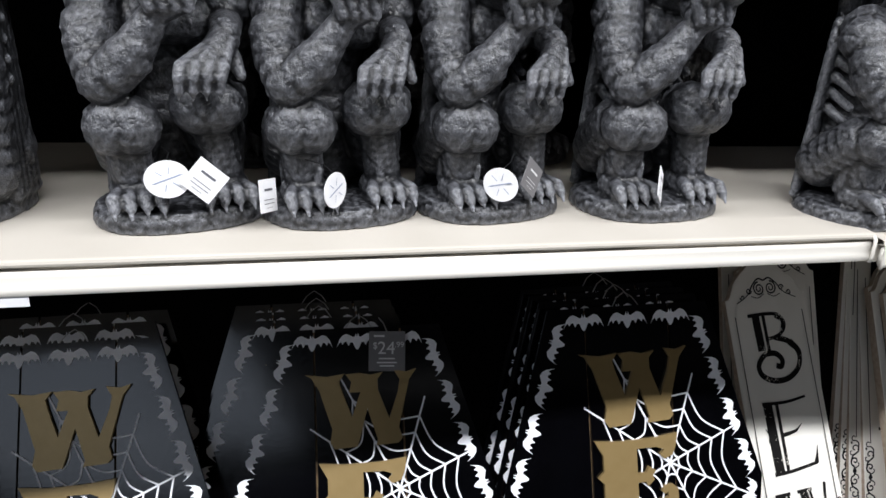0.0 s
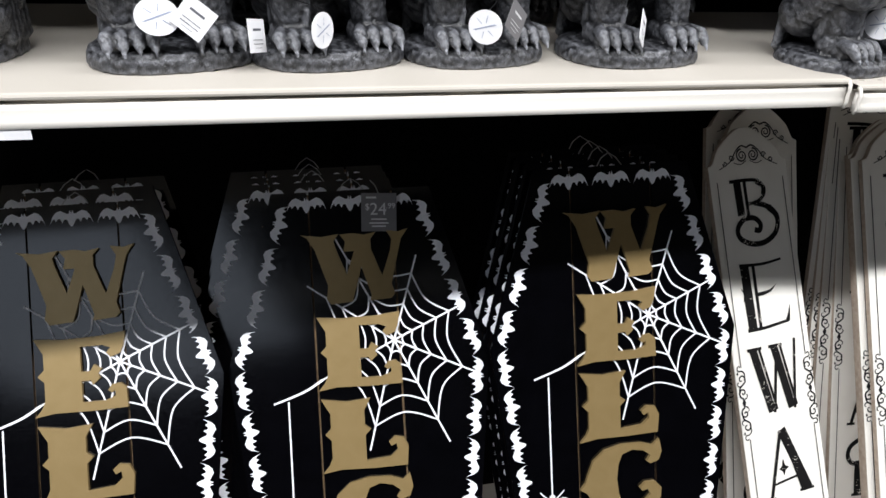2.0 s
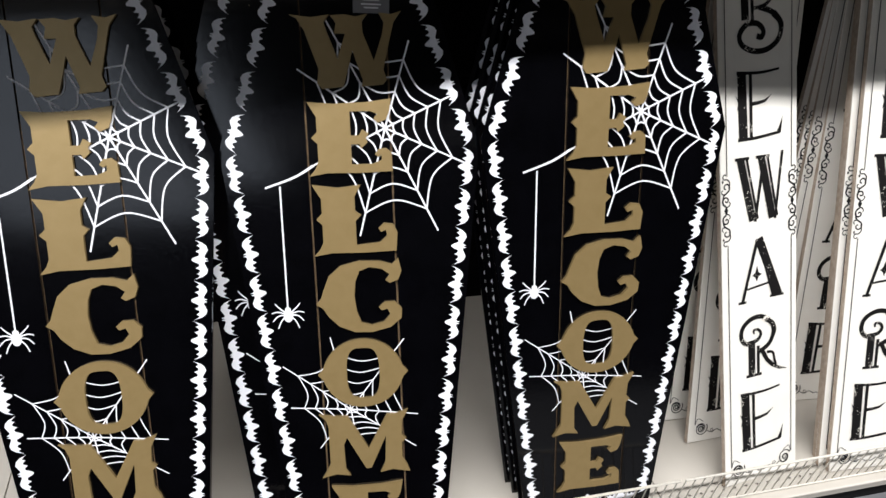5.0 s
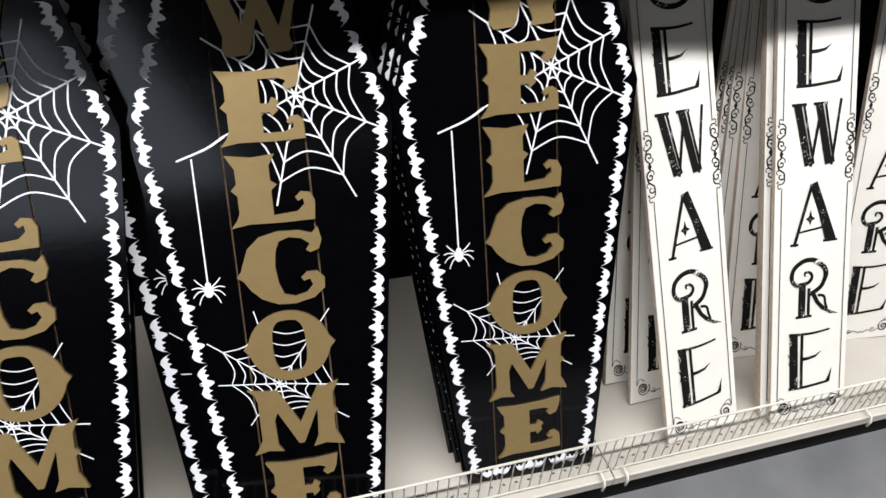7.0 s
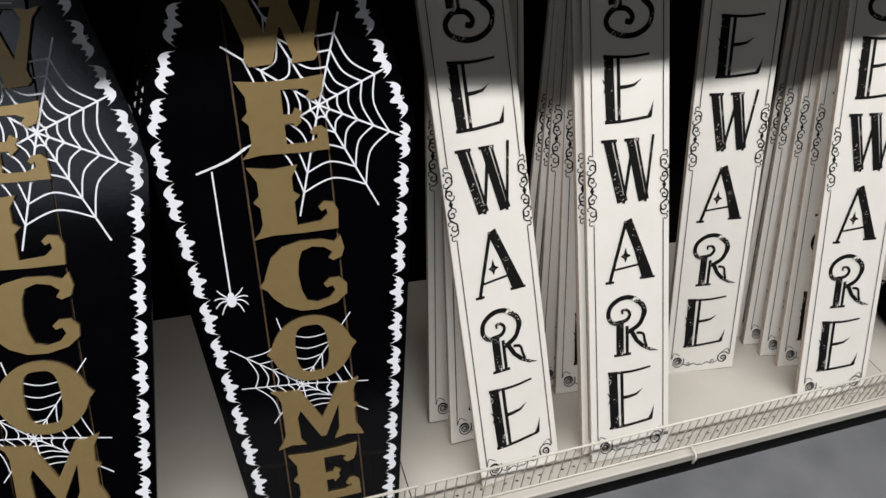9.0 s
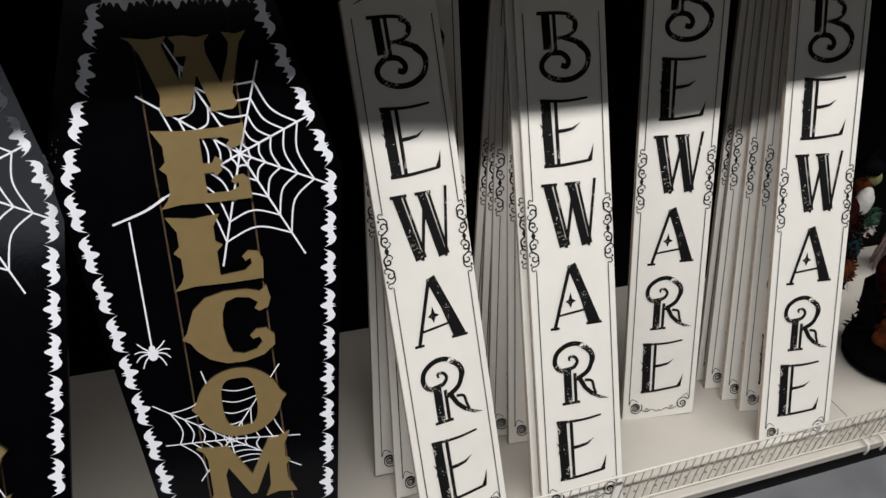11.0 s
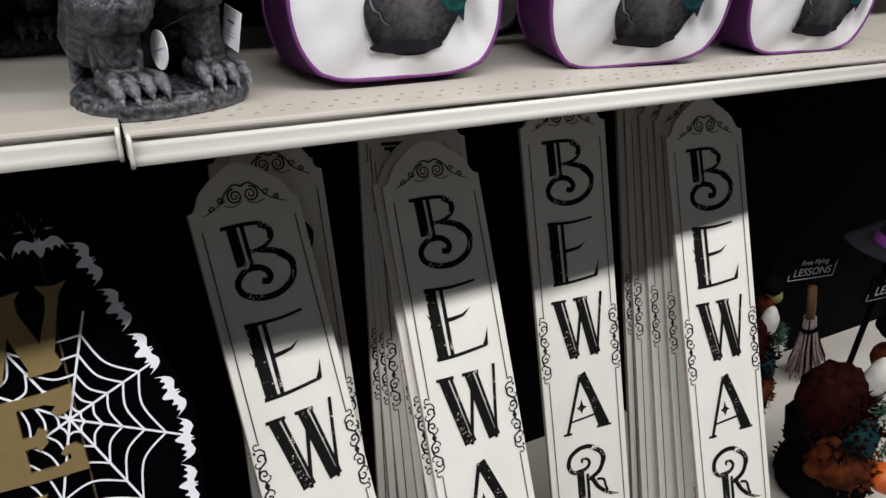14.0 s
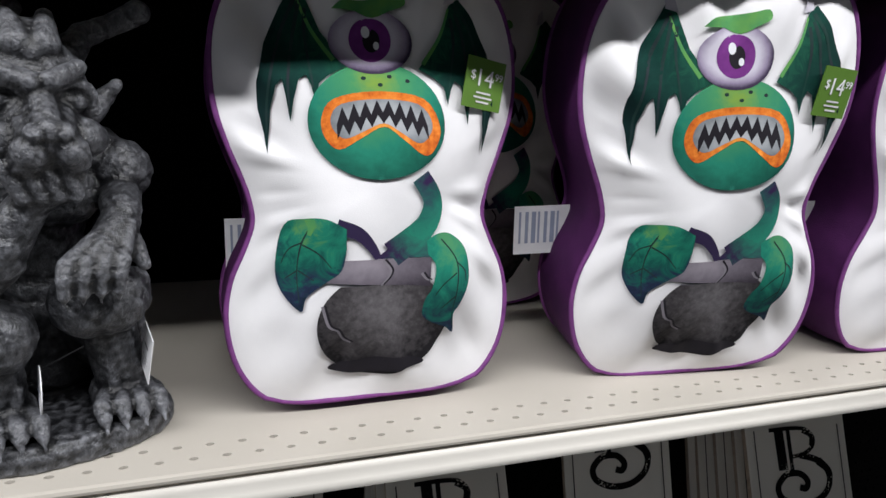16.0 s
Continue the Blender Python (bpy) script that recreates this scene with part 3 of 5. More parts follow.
LETTERS = {
    "W": [(0.0, 0.98), (0.06, 0.93), (0.13, 0.76), (0.24, 0.26), (0.22, 0.08), (0.26, 0.0), (0.46, 0.02), (0.48, 0.1), (0.56, 0.5), (0.645, 0.1), (0.63, 0.02), (0.83, 0.04), (0.87, 0.1), (0.84, 0.24), (0.92, 0.7), (0.95, 0.86), (1.02, 1.0), (0.93, 0.96), (0.81, 0.99), (0.86, 0.86), (0.84, 0.7), (0.755, 0.36), (0.66, 0.74), (0.66, 0.88), (0.71, 0.97), (0.6, 0.94), (0.5, 0.97), (0.37, 0.96), (0.42, 0.86), (0.4, 0.72), (0.5, 0.72), (0.42, 0.4), (0.33, 0.76), (0.31, 0.87), (0.36, 0.97), (0.2, 0.94)],
    "E": [*STEM_L, (0.2, 0.04), (0.6, 0.03), (0.99, 0.04), (0.98, 0.3), (0.92, 0.36), (0.83, 0.35), (0.78, 0.28), (0.82, 0.24), (0.86, 0.27), (0.86, 0.2), (0.75, 0.15), (0.5, 0.15), (0.5, 0.42), (0.6, 0.42), (0.62, 0.36), (0.7, 0.44), (0.68, 0.5), (0.72, 0.56), (0.64, 0.62), (0.6, 0.54), (0.5, 0.54), (0.5, 0.86), (0.74, 0.86), (0.83, 0.82), (0.78, 0.76), (0.83, 0.7), (0.93, 0.74), (0.97, 0.84), (1.0, 1.02), (0.7, 0.98), (0.3, 0.97)],
    "L": [*STEM_L, (0.2, 0.04), (0.6, 0.03), (0.98, 0.04), (1.0, 0.3), (0.95, 0.42), (0.84, 0.44), (0.77, 0.37), (0.8, 0.31), (0.86, 0.34), (0.87, 0.26), (0.78, 0.17), (0.5, 0.14), (0.5, 0.48), (0.57, 0.56), (0.5, 0.62), (0.5, 0.82), (0.58, 0.98), (0.3, 0.95)],
    "C": [(-0.02, 0.42), (0.06, 0.36), (0.12, 0.24), (0.24, 0.1), (0.42, 0.01), (0.62, 0.0), (0.84, 0.06), (0.97, 0.18), (0.98, 0.32), (0.9, 0.42), (0.78, 0.42), (0.71, 0.35), (0.74, 0.3), (0.81, 0.32), (0.84, 0.24), (0.76, 0.14), (0.62, 0.1), (0.5, 0.14), (0.45, 0.3), (0.43, 0.52), (0.45, 0.72), (0.5, 0.86), (0.62, 0.91), (0.76, 0.88), (0.85, 0.8), (0.8, 0.72), (0.85, 0.68), (0.95, 0.72), (0.99, 0.84), (0.96, 1.02), (0.88, 0.94), (0.74, 0.99), (0.5, 1.0), (0.28, 0.94), (0.14, 0.8), (0.07, 0.6), (0.04, 0.5)],
    "M": [(0.0, 1.0), (0.07, 0.92), (0.1, 0.8), (0.1, 0.22), (0.05, 0.1), (0.0, 0.0), (0.16, 0.05), (0.32, 0.02), (0.27, 0.12), (0.26, 0.5), (0.3, 0.62), (0.5, 0.12), (0.56, 0.12), (0.74, 0.62), (0.72, 0.2), (0.66, 0.04), (0.8, 0.08), (1.0, 0.03), (0.97, 0.14), (0.92, 0.26), (0.92, 0.5), (0.97, 0.56), (0.92, 0.62), (0.93, 0.84), (1.0, 1.02), (0.86, 0.96), (0.76, 0.96), (0.54, 0.44), (0.32, 0.96), (0.2, 0.96)],
}


def gold_letter(ch, parent, x0, x1, z0, z1):
    put = lambda pts: [(x0 + (x1 - x0) * x, z0 + (z1 - z0) * z) for x, z in pts]
    bm = bmesh.new()
    if ch == "O":
        n = 40
        out = []
        for k in range(n):
            a = 2 * math.pi * k / n
            spike = 0.05 * max(0, 1 - abs(math.sin(a)) * 6)
            out.append((0.5 + (0.47 + spike) * math.cos(a) * (1 - 0.03 * abs(math.sin(2 * a))), 0.5 + 0.5 * math.sin(a)))
        hole = [(0.5 + 0.19 * abs(math.cos(a)) ** 0.55 * math.copysign(1, math.cos(a)), 0.5 + 0.37 * abs(math.sin(a)) ** 0.8 * math.copysign(1, math.sin(a))) for a in (2 * math.pi * k / n for k in range(n))]
        out, hole = put(out), put(hole)
        layers = [[[bm.verts.new((x, y, z)) for x, z in ring] for ring in (out, hole)] for y in (-0.0055, 0.0)]
        for k in range(n):
            j = (k + 1) % n
            (fo, fh), (bo, bh) = layers
            bm.faces.new((fo[k], fo[j], fh[j], fh[k]))
            bm.faces.new((fo[k], bo[k], bo[j], fo[j]))
            bm.faces.new((fh[k], fh[j], bh[j], bh[k]))
        bmesh.ops.recalc_face_normals(bm, faces=bm.faces[:])
    else:
        prism(bm, put(LETTERS[ch]), -0.0055, 0.0)
    return part("letter", bm, GOLD, parent, "matt gold raised letter " + ch)


def coffin_sign():
    """Leaning coffin board of three planks; origin at the middle of its foot, front facing -y."""
    c = thing("coffin_sign", "black coffin-shaped wooden welcome sign with gold letters and white bats", "sign", "coffin signs on the deck")
    thick = 0.0055
    left = [(-0.124, 0.0), (-0.0690, 0.0), (-0.0690, 1.0), (-0.124, 1.0), (-0.204, 0.728)]
    for pts in (left, [(-0.0660, 0.0), (0.062, 0.0), (0.062, 1.0), (-0.0660, 1.0)], [(0.124, 0.0), (0.065, 0.0), (0.065, 1.0), (0.124, 1.0), (0.204, 0.728)]):
        bm = bmesh.new()
        faces = prism(bm, pts, 0.0, thick)
        part("plank", bm, [BLACK], c)
    bm = bmesh.new()
    prism(bm, [(-0.12, 0.004), (0.12, 0.004), (0.2, 0.728), (0.12, 0.996), (-0.12, 0.996), (-0.2, 0.728)], thick, thick + 0.003)
    part("backing", bm, MDF, c, "raw brown fibreboard backing")
    for z in (0.2, 0.75):
        part("batten", box(bmesh.new(), -0.11, 0.11, thick + 0.003, thick + 0.012, z - 0.02, z + 0.02), BLACK, c)
    # bats round the border
    bm = bmesh.new()
    for s in (-1, 1):
        for k in range(4):
            t = k / 3
            blot(bm, bat(s * (0.114 + 0.064 * t), 0.952 - 0.192 * t, 0.060, s * 73))
        for k in range(11):
            t = k / 10
            blot(bm, bat(s * (0.183 - 0.072 * t), 0.695 - 0.642 * t, 0.0605, s * 95))
    for x in (-0.07, -0.002, 0.066):
        blot(bm, bat(x, 0.981, 0.06, 0))
        blot(bm, bat(x, 0.022, 0.06, 180))
    part("bat_border", bm, PRINT_W, c, "white printed border of bats")
    bm = bmesh.new()
    centre = (0.055, 0.760)
    spider_web(bm, centre, [(0.097, 0.892), (0.169, 0.811), (0.19, 0.697), (0.134, 0.594), (0.008, 0.590), (-0.06, 0.705), (-0.076, 0.853), (-0.030, 0.928)], (0.12, 0.26, 0.42, 0.6, 0.78), 0.003)
    stroke(bm, [(-0.06, 0.705), (-0.09, 0.688), (-0.137, 0.672)], 0.0042, 0.003)
    stroke(bm, [(-0.114, 0.674), (-0.115, 0.47)], 0.0026, smooth=False)
    part("spider_web", bm, PRINT_W, c, "white printed cobweb")
    bm = bmesh.new()
    spider_web(bm, (-0.022, 0.296), [(0.071, 0.415), (-0.05, 0.423), (-0.13, 0.377), (-0.121, 0.304), (-0.077, 0.229), (-0.015, 0.235), (0.085, 0.223), (0.09, 0.281)], (0.1, 0.24, 0.42, 0.6, 0.78), 0.0021)
    part("spider_web", bm, PRINT_W, c, "white printed cobweb")
    bm = bmesh.new()
    blot(bm, ellipse(-0.115, 0.462, 0.0075, 0.0095, 14))
    blot(bm, ellipse(-0.115, 0.473, 0.005, 0.005, 10))
    for s in (-1, 1):
        for dx, dz, ex, ez in ((0.014, 0.01, 0.02, 0.022), (0.016, 0.003, 0.026, 0.006), (0.016, -0.004, 0.025, -0.008), (0.011, -0.012, 0.017, -0.02)):
            stroke(bm, [(-0.115, 0.465), (-0.115 + s * dx, 0.467 + dz), (-0.115 + s * ex, 0.462 + ez)], 0.0026, 0.0016)
    part("spider", bm, PRINT_W, c, "white printed spider")
    for ch, x0, x1, z0, z1 in (("W", -0.082, 0.083, 0.822, 0.935), ("E", -0.064, 0.066, 0.688, 0.803), ("L", -0.064, 0.068, 0.560, 0.675), ("C", -0.066, 0.073, 0.430, 0.550), ("O", -0.070, 0.073, 0.301, 0.419), ("M", -0.076, 0.073, 0.176, 0.290), ("E", -0.062, 0.059, 0.052, 0.160)):
        gold_letter(ch, c, x0, x1, z0, z1)
    bm = bmesh.new()
    tube(bm, [(-0.03, 0.006, 0.985), (-0.012, 0.012, 1.012), (0.0, 0.012, 1.02), (0.012, 0.012, 1.012), (0.03, 0.006, 0.985)], 0.0007, 6)
    part("hanger", bm, STEEL, c, "thin steel hanging wire", True)
    return c


first = coffin_sign()
first.matrix_basis = stand(-0.1552, -0.1345, 0.123, 21.7, -2.67, -4.4)
C2, C1 = (-0.5784, -0.1703, 0.125, 30.0, -4.26, -10.0), (-0.977, -0.163, 0.125, 31.9, -3.87, -7.2)
SIGNS = [C2, C1]
for (x, y, z, lean, roll, yaw), shifts in ((C2, ((-0.058, 0.04), (-0.06, 0.068), (-0.062, 0.096))), (C1, ((-0.014, 0.055), (0.0, 0.092))), ((-0.1552, -0.1345, 0.124, 21.7, -2.67, -4.4), ((-0.004, 0.026), (-0.011, 0.05), (-0.018, 0.074)))):
    SIGNS += [(x + dx, y + dy, 0.124, lean - 4 * dy, roll, yaw) for dx, dy in shifts]
for s in SIGNS:
    copy_thing(first, stand(*s))


# ---- beware boards ----
def ribbon_letter(ch, bm, x0, z0, w, h):
    P = lambda *pts: [(x0 + w * x, z0 + h * z) for x, z in pts]
    line = lambda width, *pts, end=None, smooth=True: stroke(bm, P(*pts), width * w * 1.22, None if end is None else end * w * 1.3, smooth=smooth)
    if ch == "E":
        line(0.155, (0.105, 0.985), (0.135, 0.02), smooth=False)
        line(0.055, (0.295, 0.97), (0.305, 0.03), smooth=False)
        line(0.05, (0.0, 0.985), (0.5, 0.965), (0.92, 1.0), end=0.03)
        line(0.05, (0.02, 0.012), (0.4, 0.015), (0.93, 0.06), end=0.04)
        blot(bm, P((0.84, 0.04), (0.96, 0.05), (1.0, 0.31), (0.93, 0.16)))
        blot(bm, P((0.3, 0.49), (0.45, 0.5), (0.62, 0.53), (0.76, 0.64), (0.6, 0.57), (0.45, 0.555), (0.3, 0.55)))
        blot(bm, P((0.0, 0.44), (0.06, 0.48), (0.06, 0.58), (-0.03, 0.66), (0.03, 0.55)))
    elif ch == "W":
        line(0.13, (0.06, 0.98), (0.32, 0.02), smooth=False)
        line(0.042, (0.195, 0.98), (0.43, 0.04), smooth=False)
        line(0.05, (0.37, 0.0), (0.58, 0.98), smooth=False)
        line(0.13, (0.52, 0.98), (0.76, 0.02), smooth=False)
        line(0.042, (0.655, 0.98), (0.87, 0.04), smooth=False)
        line(0.045, (0.82, 0.0), (0.99, 1.04), smooth=False)
        line(0.045, (-0.06, 0.985), (0.25, 0.985), smooth=False)
        line(0.045, (0.4, 0.985), (0.7, 0.985), smooth=False)
    elif ch == "A":
        line(0.055, (0.06, -0.02), (0.42, 0.98), smooth=False)
        line(0.042, (0.47, 0.9), (0.76, 0.04), smooth=False)
        line(0.15, (0.45, 0.99), (0.9, 0.02), smooth=False)
        line(0.04, (-0.02, 0.0), (0.16, 0.0), smooth=False)
        line(0.04, (0.7, 0.02), (1.02, 0.02), smooth=False)
        line(0.035, (0.17, 0.2), (0.68, 0.25), smooth=False)
        blot(bm, P((0.4, 0.3), (0.44, 0.38), (0.52, 0.41), (0.44, 0.45), (0.41, 0.56), (0.37, 0.45), (0.3, 0.41), (0.37, 0.37)))
    elif ch == "R":
        line(0.13, (0.27, 0.56), (0.27, 0.03), smooth=False)
        line(0.055, (0.42, 0.5), (0.42, 0.03), smooth=False)
        line(0.045, (0.14, 0.015), (0.5, 0.015), smooth=False)
        line(0.075, (0.3, 0.55), (0.12, 0.58), (0.03, 0.7), (0.08, 0.86), (0.28, 0.97), (0.52, 0.97), (0.72, 0.84), (0.78, 0.7), (0.7, 0.52), (0.52, 0.42), (0.42, 0.4))
        line(0.1, (0.56, 0.95), (0.74, 0.84), (0.81, 0.7), (0.73, 0.54), end=0.04)
        line(0.07, (0.2, 0.57), (0.4, 0.6), (0.48, 0.69), (0.42, 0.77), (0.32, 0.77), (0.33, 0.71), end=0.03)
        blot(bm, P((0.44, 0.43), (0.56, 0.41), (0.66, 0.25), (0.84, 0.1), (1.1, 0.0), (0.92, 0.01), (0.72, 0.1), (0.58, 0.22)))
        line(0.045, (0.62, 0.36), (0.76, 0.33), (0.8, 0.2), (0.84, 0.1))
    elif ch == "B":
        line(0.13, (0.18, 0.97), (0.2, 0.46), smooth=False)
        line(0.055, (0.34, 0.96), (0.35, 0.44), smooth=False)
        line(0.05, (0.02, 0.975), (0.4, 0.98), (0.64, 0.95), (0.76, 0.84), (0.72, 0.72), (0.56, 0.64), (0.36, 0.62))
        line(0.09, (0.6, 0.95), (0.73, 0.86), (0.7, 0.74), end=0.04)
        line(0.08, (0.5, 0.63), (0.8, 0.54), (0.96, 0.36), (0.9, 0.16), (0.66, 0.03), (0.36, 0.02), (0.12, 0.12), (0.08, 0.27), (0.24, 0.4), (0.46, 0.4), (0.58, 0.3), (0.54, 0.21), (0.44, 0.23))
        line(0.11, (0.8, 0.54), (0.97, 0.38), (0.93, 0.18), end=0.05)


def beware_board():
    """Tall cream porch board; origin at the middle of its foot, front facing -y."""
    b = thing("porch_board", "tall cream wooden porch board lettered in worn black ink", "sign", "porch boards on the deck")
    half = curve([(0.0885, 0.985), (0.078, 0.99), (0.066, 1.012), (0.054, 1.024), (0.036, 1.038), (0.016, 1.05), (0.0, 1.053)], 4)
    outline = [(-0.0885, -0.01), (0.0885, -0.01)] + half + [(-x, z) for x, z in half[-2::-1]]
    bm = bmesh.new()
    prism(bm, outline, 0.0, 0.011)
    bmesh.ops.bevel(bm, geom=[e for e in bm.edges if abs(e.verts[0].co.y) < 1e-5 and abs(e.verts[1].co.y) < 1e-5], offset=0.0012, segments=1, affect="EDGES")
    for f in bm.faces:
        f.material_index = 1 if abs(f.normal.y) < 0.5 or f.calc_center_median().y > 0.006 else 0
    part("panel", bm, [CREAM, EDGE], b)
    for ch, top in zip("BEWARE", (0.957, 0.802, 0.647, 0.492, 0.337, 0.182)):
        bm = bmesh.new()
        ribbon_letter(ch, bm, -0.05, top - 0.123, 0.104, 0.123)
        part("letter", bm, WORN, b, "worn black printed letter " + ch)
    bm = bmesh.new()
    for s in (-1, 1):
        stroke(bm, [(s * 0.0745, 0.03), (s * 0.0745, 0.487)], 0.0018, smooth=False)
        stroke(bm, [(s * 0.0745, 0.618), (s * 0.0745, 0.955)], 0.0018, smooth=False)
    part("border_line", bm, INK, b, "thin black printed border")
    for s in (-1, 1):
        bm = bmesh.new()
        x = s * 0.077
        z0 = 0.5535
        for up in (-1, 1):
            # two running scrolls that mirror each other about the middle leaf
            Q = lambda *pts: [(x + s * px, z0 + up * pz) for px, pz in pts]
            stroke(bm, Q((0.0, 0.008), (0.0058, 0.012), (0.0075, 0.019), (0.003, 0.0245), (-0.003, 0.0235), (-0.0045, 0.0185), (-0.0005, 0.016), (0.002, 0.0185)), 0.0034, 0.0026)
            stroke(bm, Q((0.007, 0.018), (0.005, 0.028), (-0.002, 0.0335), (-0.0075, 0.038), (-0.0075, 0.0455), (-0.002, 0.0495), (0.0035, 0.0465), (0.0035, 0.0415), (-0.0005, 0.0405)), 0.0034, 0.0024)
            stroke(bm, Q((-0.0065, 0.04), (-0.0085, 0.0515), (-0.003, 0.058), (0.004, 0.0585), (0.0065, 0.0635), (0.003, 0.0675), (-0.001, 0.065)), 0.0028, 0.0018)
            stroke(bm, Q((-0.001, 0.006), (-0.0065, 0.0085), (-0.009, 0.013), (-0.0065, 0.016)), 0.0026, 0.0018)
            stroke(bm, Q((0.003, 0.031), (0.0085, 0.032), (0.0095, 0.037), (0.0065, 0.039)), 0.0024, 0.0018)
            blot(bm, Q((0.007, 0.051), (0.0095, 0.0545), (0.007, 0.058), (0.0045, 0.0545)))
        blot(bm, [(x, z0 - 0.009), (x + 0.0045, z0), (x, z0 + 0.009), (x - 0.0045, z0)])
        part("side_scroll", bm, INK, b, "black printed scrollwork")
    bm = bmesh.new()
    for s in (-1, 1):
        stroke(bm, curl(s * 0.0125, 1.0, 0.0125, 90, -s * 1.9, 22), 0.003, 0.002)
        stroke(bm, [(0, 1.014), (s * 0.012, 1.018), (s * 0.026, 1.008), (s * 0.036, 0.994), (s * 0.048, 0.986), (s * 0.066, 0.978)], 0.003, 0.0014)
        stroke(bm, curl(s * 0.036, 0.998, 0.006, 0, s * 1.3), 0.0024, 0.0015)
        stroke(bm, curl(s * 0.052, 0.988, 0.005, 180, -s * 1.2), 0.0024, 0.0015)
        stroke(bm, [(s * 0.004, 0.99), (s * 0.018, 0.984), (s * 0.032, 0.988)], 0.0014)
    part("crest_scroll", bm, INK, b, "black printed scrollwork at the crest")
    bm = bmesh.new()
    for s in (-1, 1):
        for r, st in ((0.0165, 30), (0.0125, 160), (0.008, 270)):
            stroke(bm, curl(s * 0.058, 0.02, r, st, s * 1.5, 16), 0.0024, 0.0015)
        stroke(bm, [(s * 0.074, 0.03), (s * 0.068, 0.044), (s * 0.054, 0.036)], 0.0014)
        stroke(bm, [(s * 0.044, 0.014), (s * 0.03, 0.008), (s * 0.018, 0.013), (s * 0.006, 0.007), (0, 0.01)], 0.0016)
        stroke(bm, curl(s * 0.03, 0.014, 0.005, 0, s * 1.2, 10), 0.0013)
    part("foot_scroll", bm, INK, b, "black printed roses at the foot")
    return b


EDGE = material("sawn_board_edge", (0.5, 0.42, 0.34), 0.8, second=(0.33, 0.25, 0.19), scale=90, amount=0.8)
board = beware_board()
board.matrix_basis = stand(0.2276, -0.129, 0.138, 30.1, -0.28, 6.3)
BOARDS = [
    (0.4692, -0.1493, 0.138, 28.7, -1.64, -4.3), (0.7588, 0.022, 0.132, 19.7, -2.69, -9.2), (1.0294, -0.1237, 0.134, 23.7, -2.39, -9.2),
    (0.1995, -0.0245, 0.134, 26.5, 4.1, 5.6), (0.172, 0.033, 0.134, 25.6, 4.0, 2.4),
    (0.458, -0.132, 0.134, 28.6, -1.7, -4.5), (0.463, -0.115, 0.134, 28.5, -1.6, -4.6), (0.473, 0.033, 0.134, 23.8, 0.2, -4.0), (0.435, 0.06, 0.134, 22.4, 1.6, -4.0), (0.42, 0.088, 0.134, 20.8, 2.2, -4.0), (0.4, 0.115, 0.134, 19.4, 3.2, -4.0),
    (1.05, -0.03, 0.134, 24.2, -0.4, -9.5), (1.03, 0.011, 0.134, 22.8, -0.5, -9.5), (1.012, 0.054, 0.134, 21.4, -0.6, -9.5), (1.008, 0.083, 0.134, 20.3, -0.9, -9.5),
]
for s in BOARDS:
    copy_thing(board, stand(*s))


# ---- gargoyle statues ----
def blobs(bm, a, b, ra, rb, n=None, flat=1.0):
    """A limb: balls from a to b whose radius runs from ra to rb."""
    a, b = Vector(a), Vector(b)
    n = n or max(2, int((b - a).length / (0.45 * min(ra, rb))) + 1)
    for k in range(n):
        t = k / (n - 1)
        r = ra + (rb - ra) * t
        bmesh.ops.create_icosphere(bm, subdivisions=2, radius=1.0, matrix=Matrix.LocRotScale(a.lerp(b, t), None, (r, r * flat, r)))


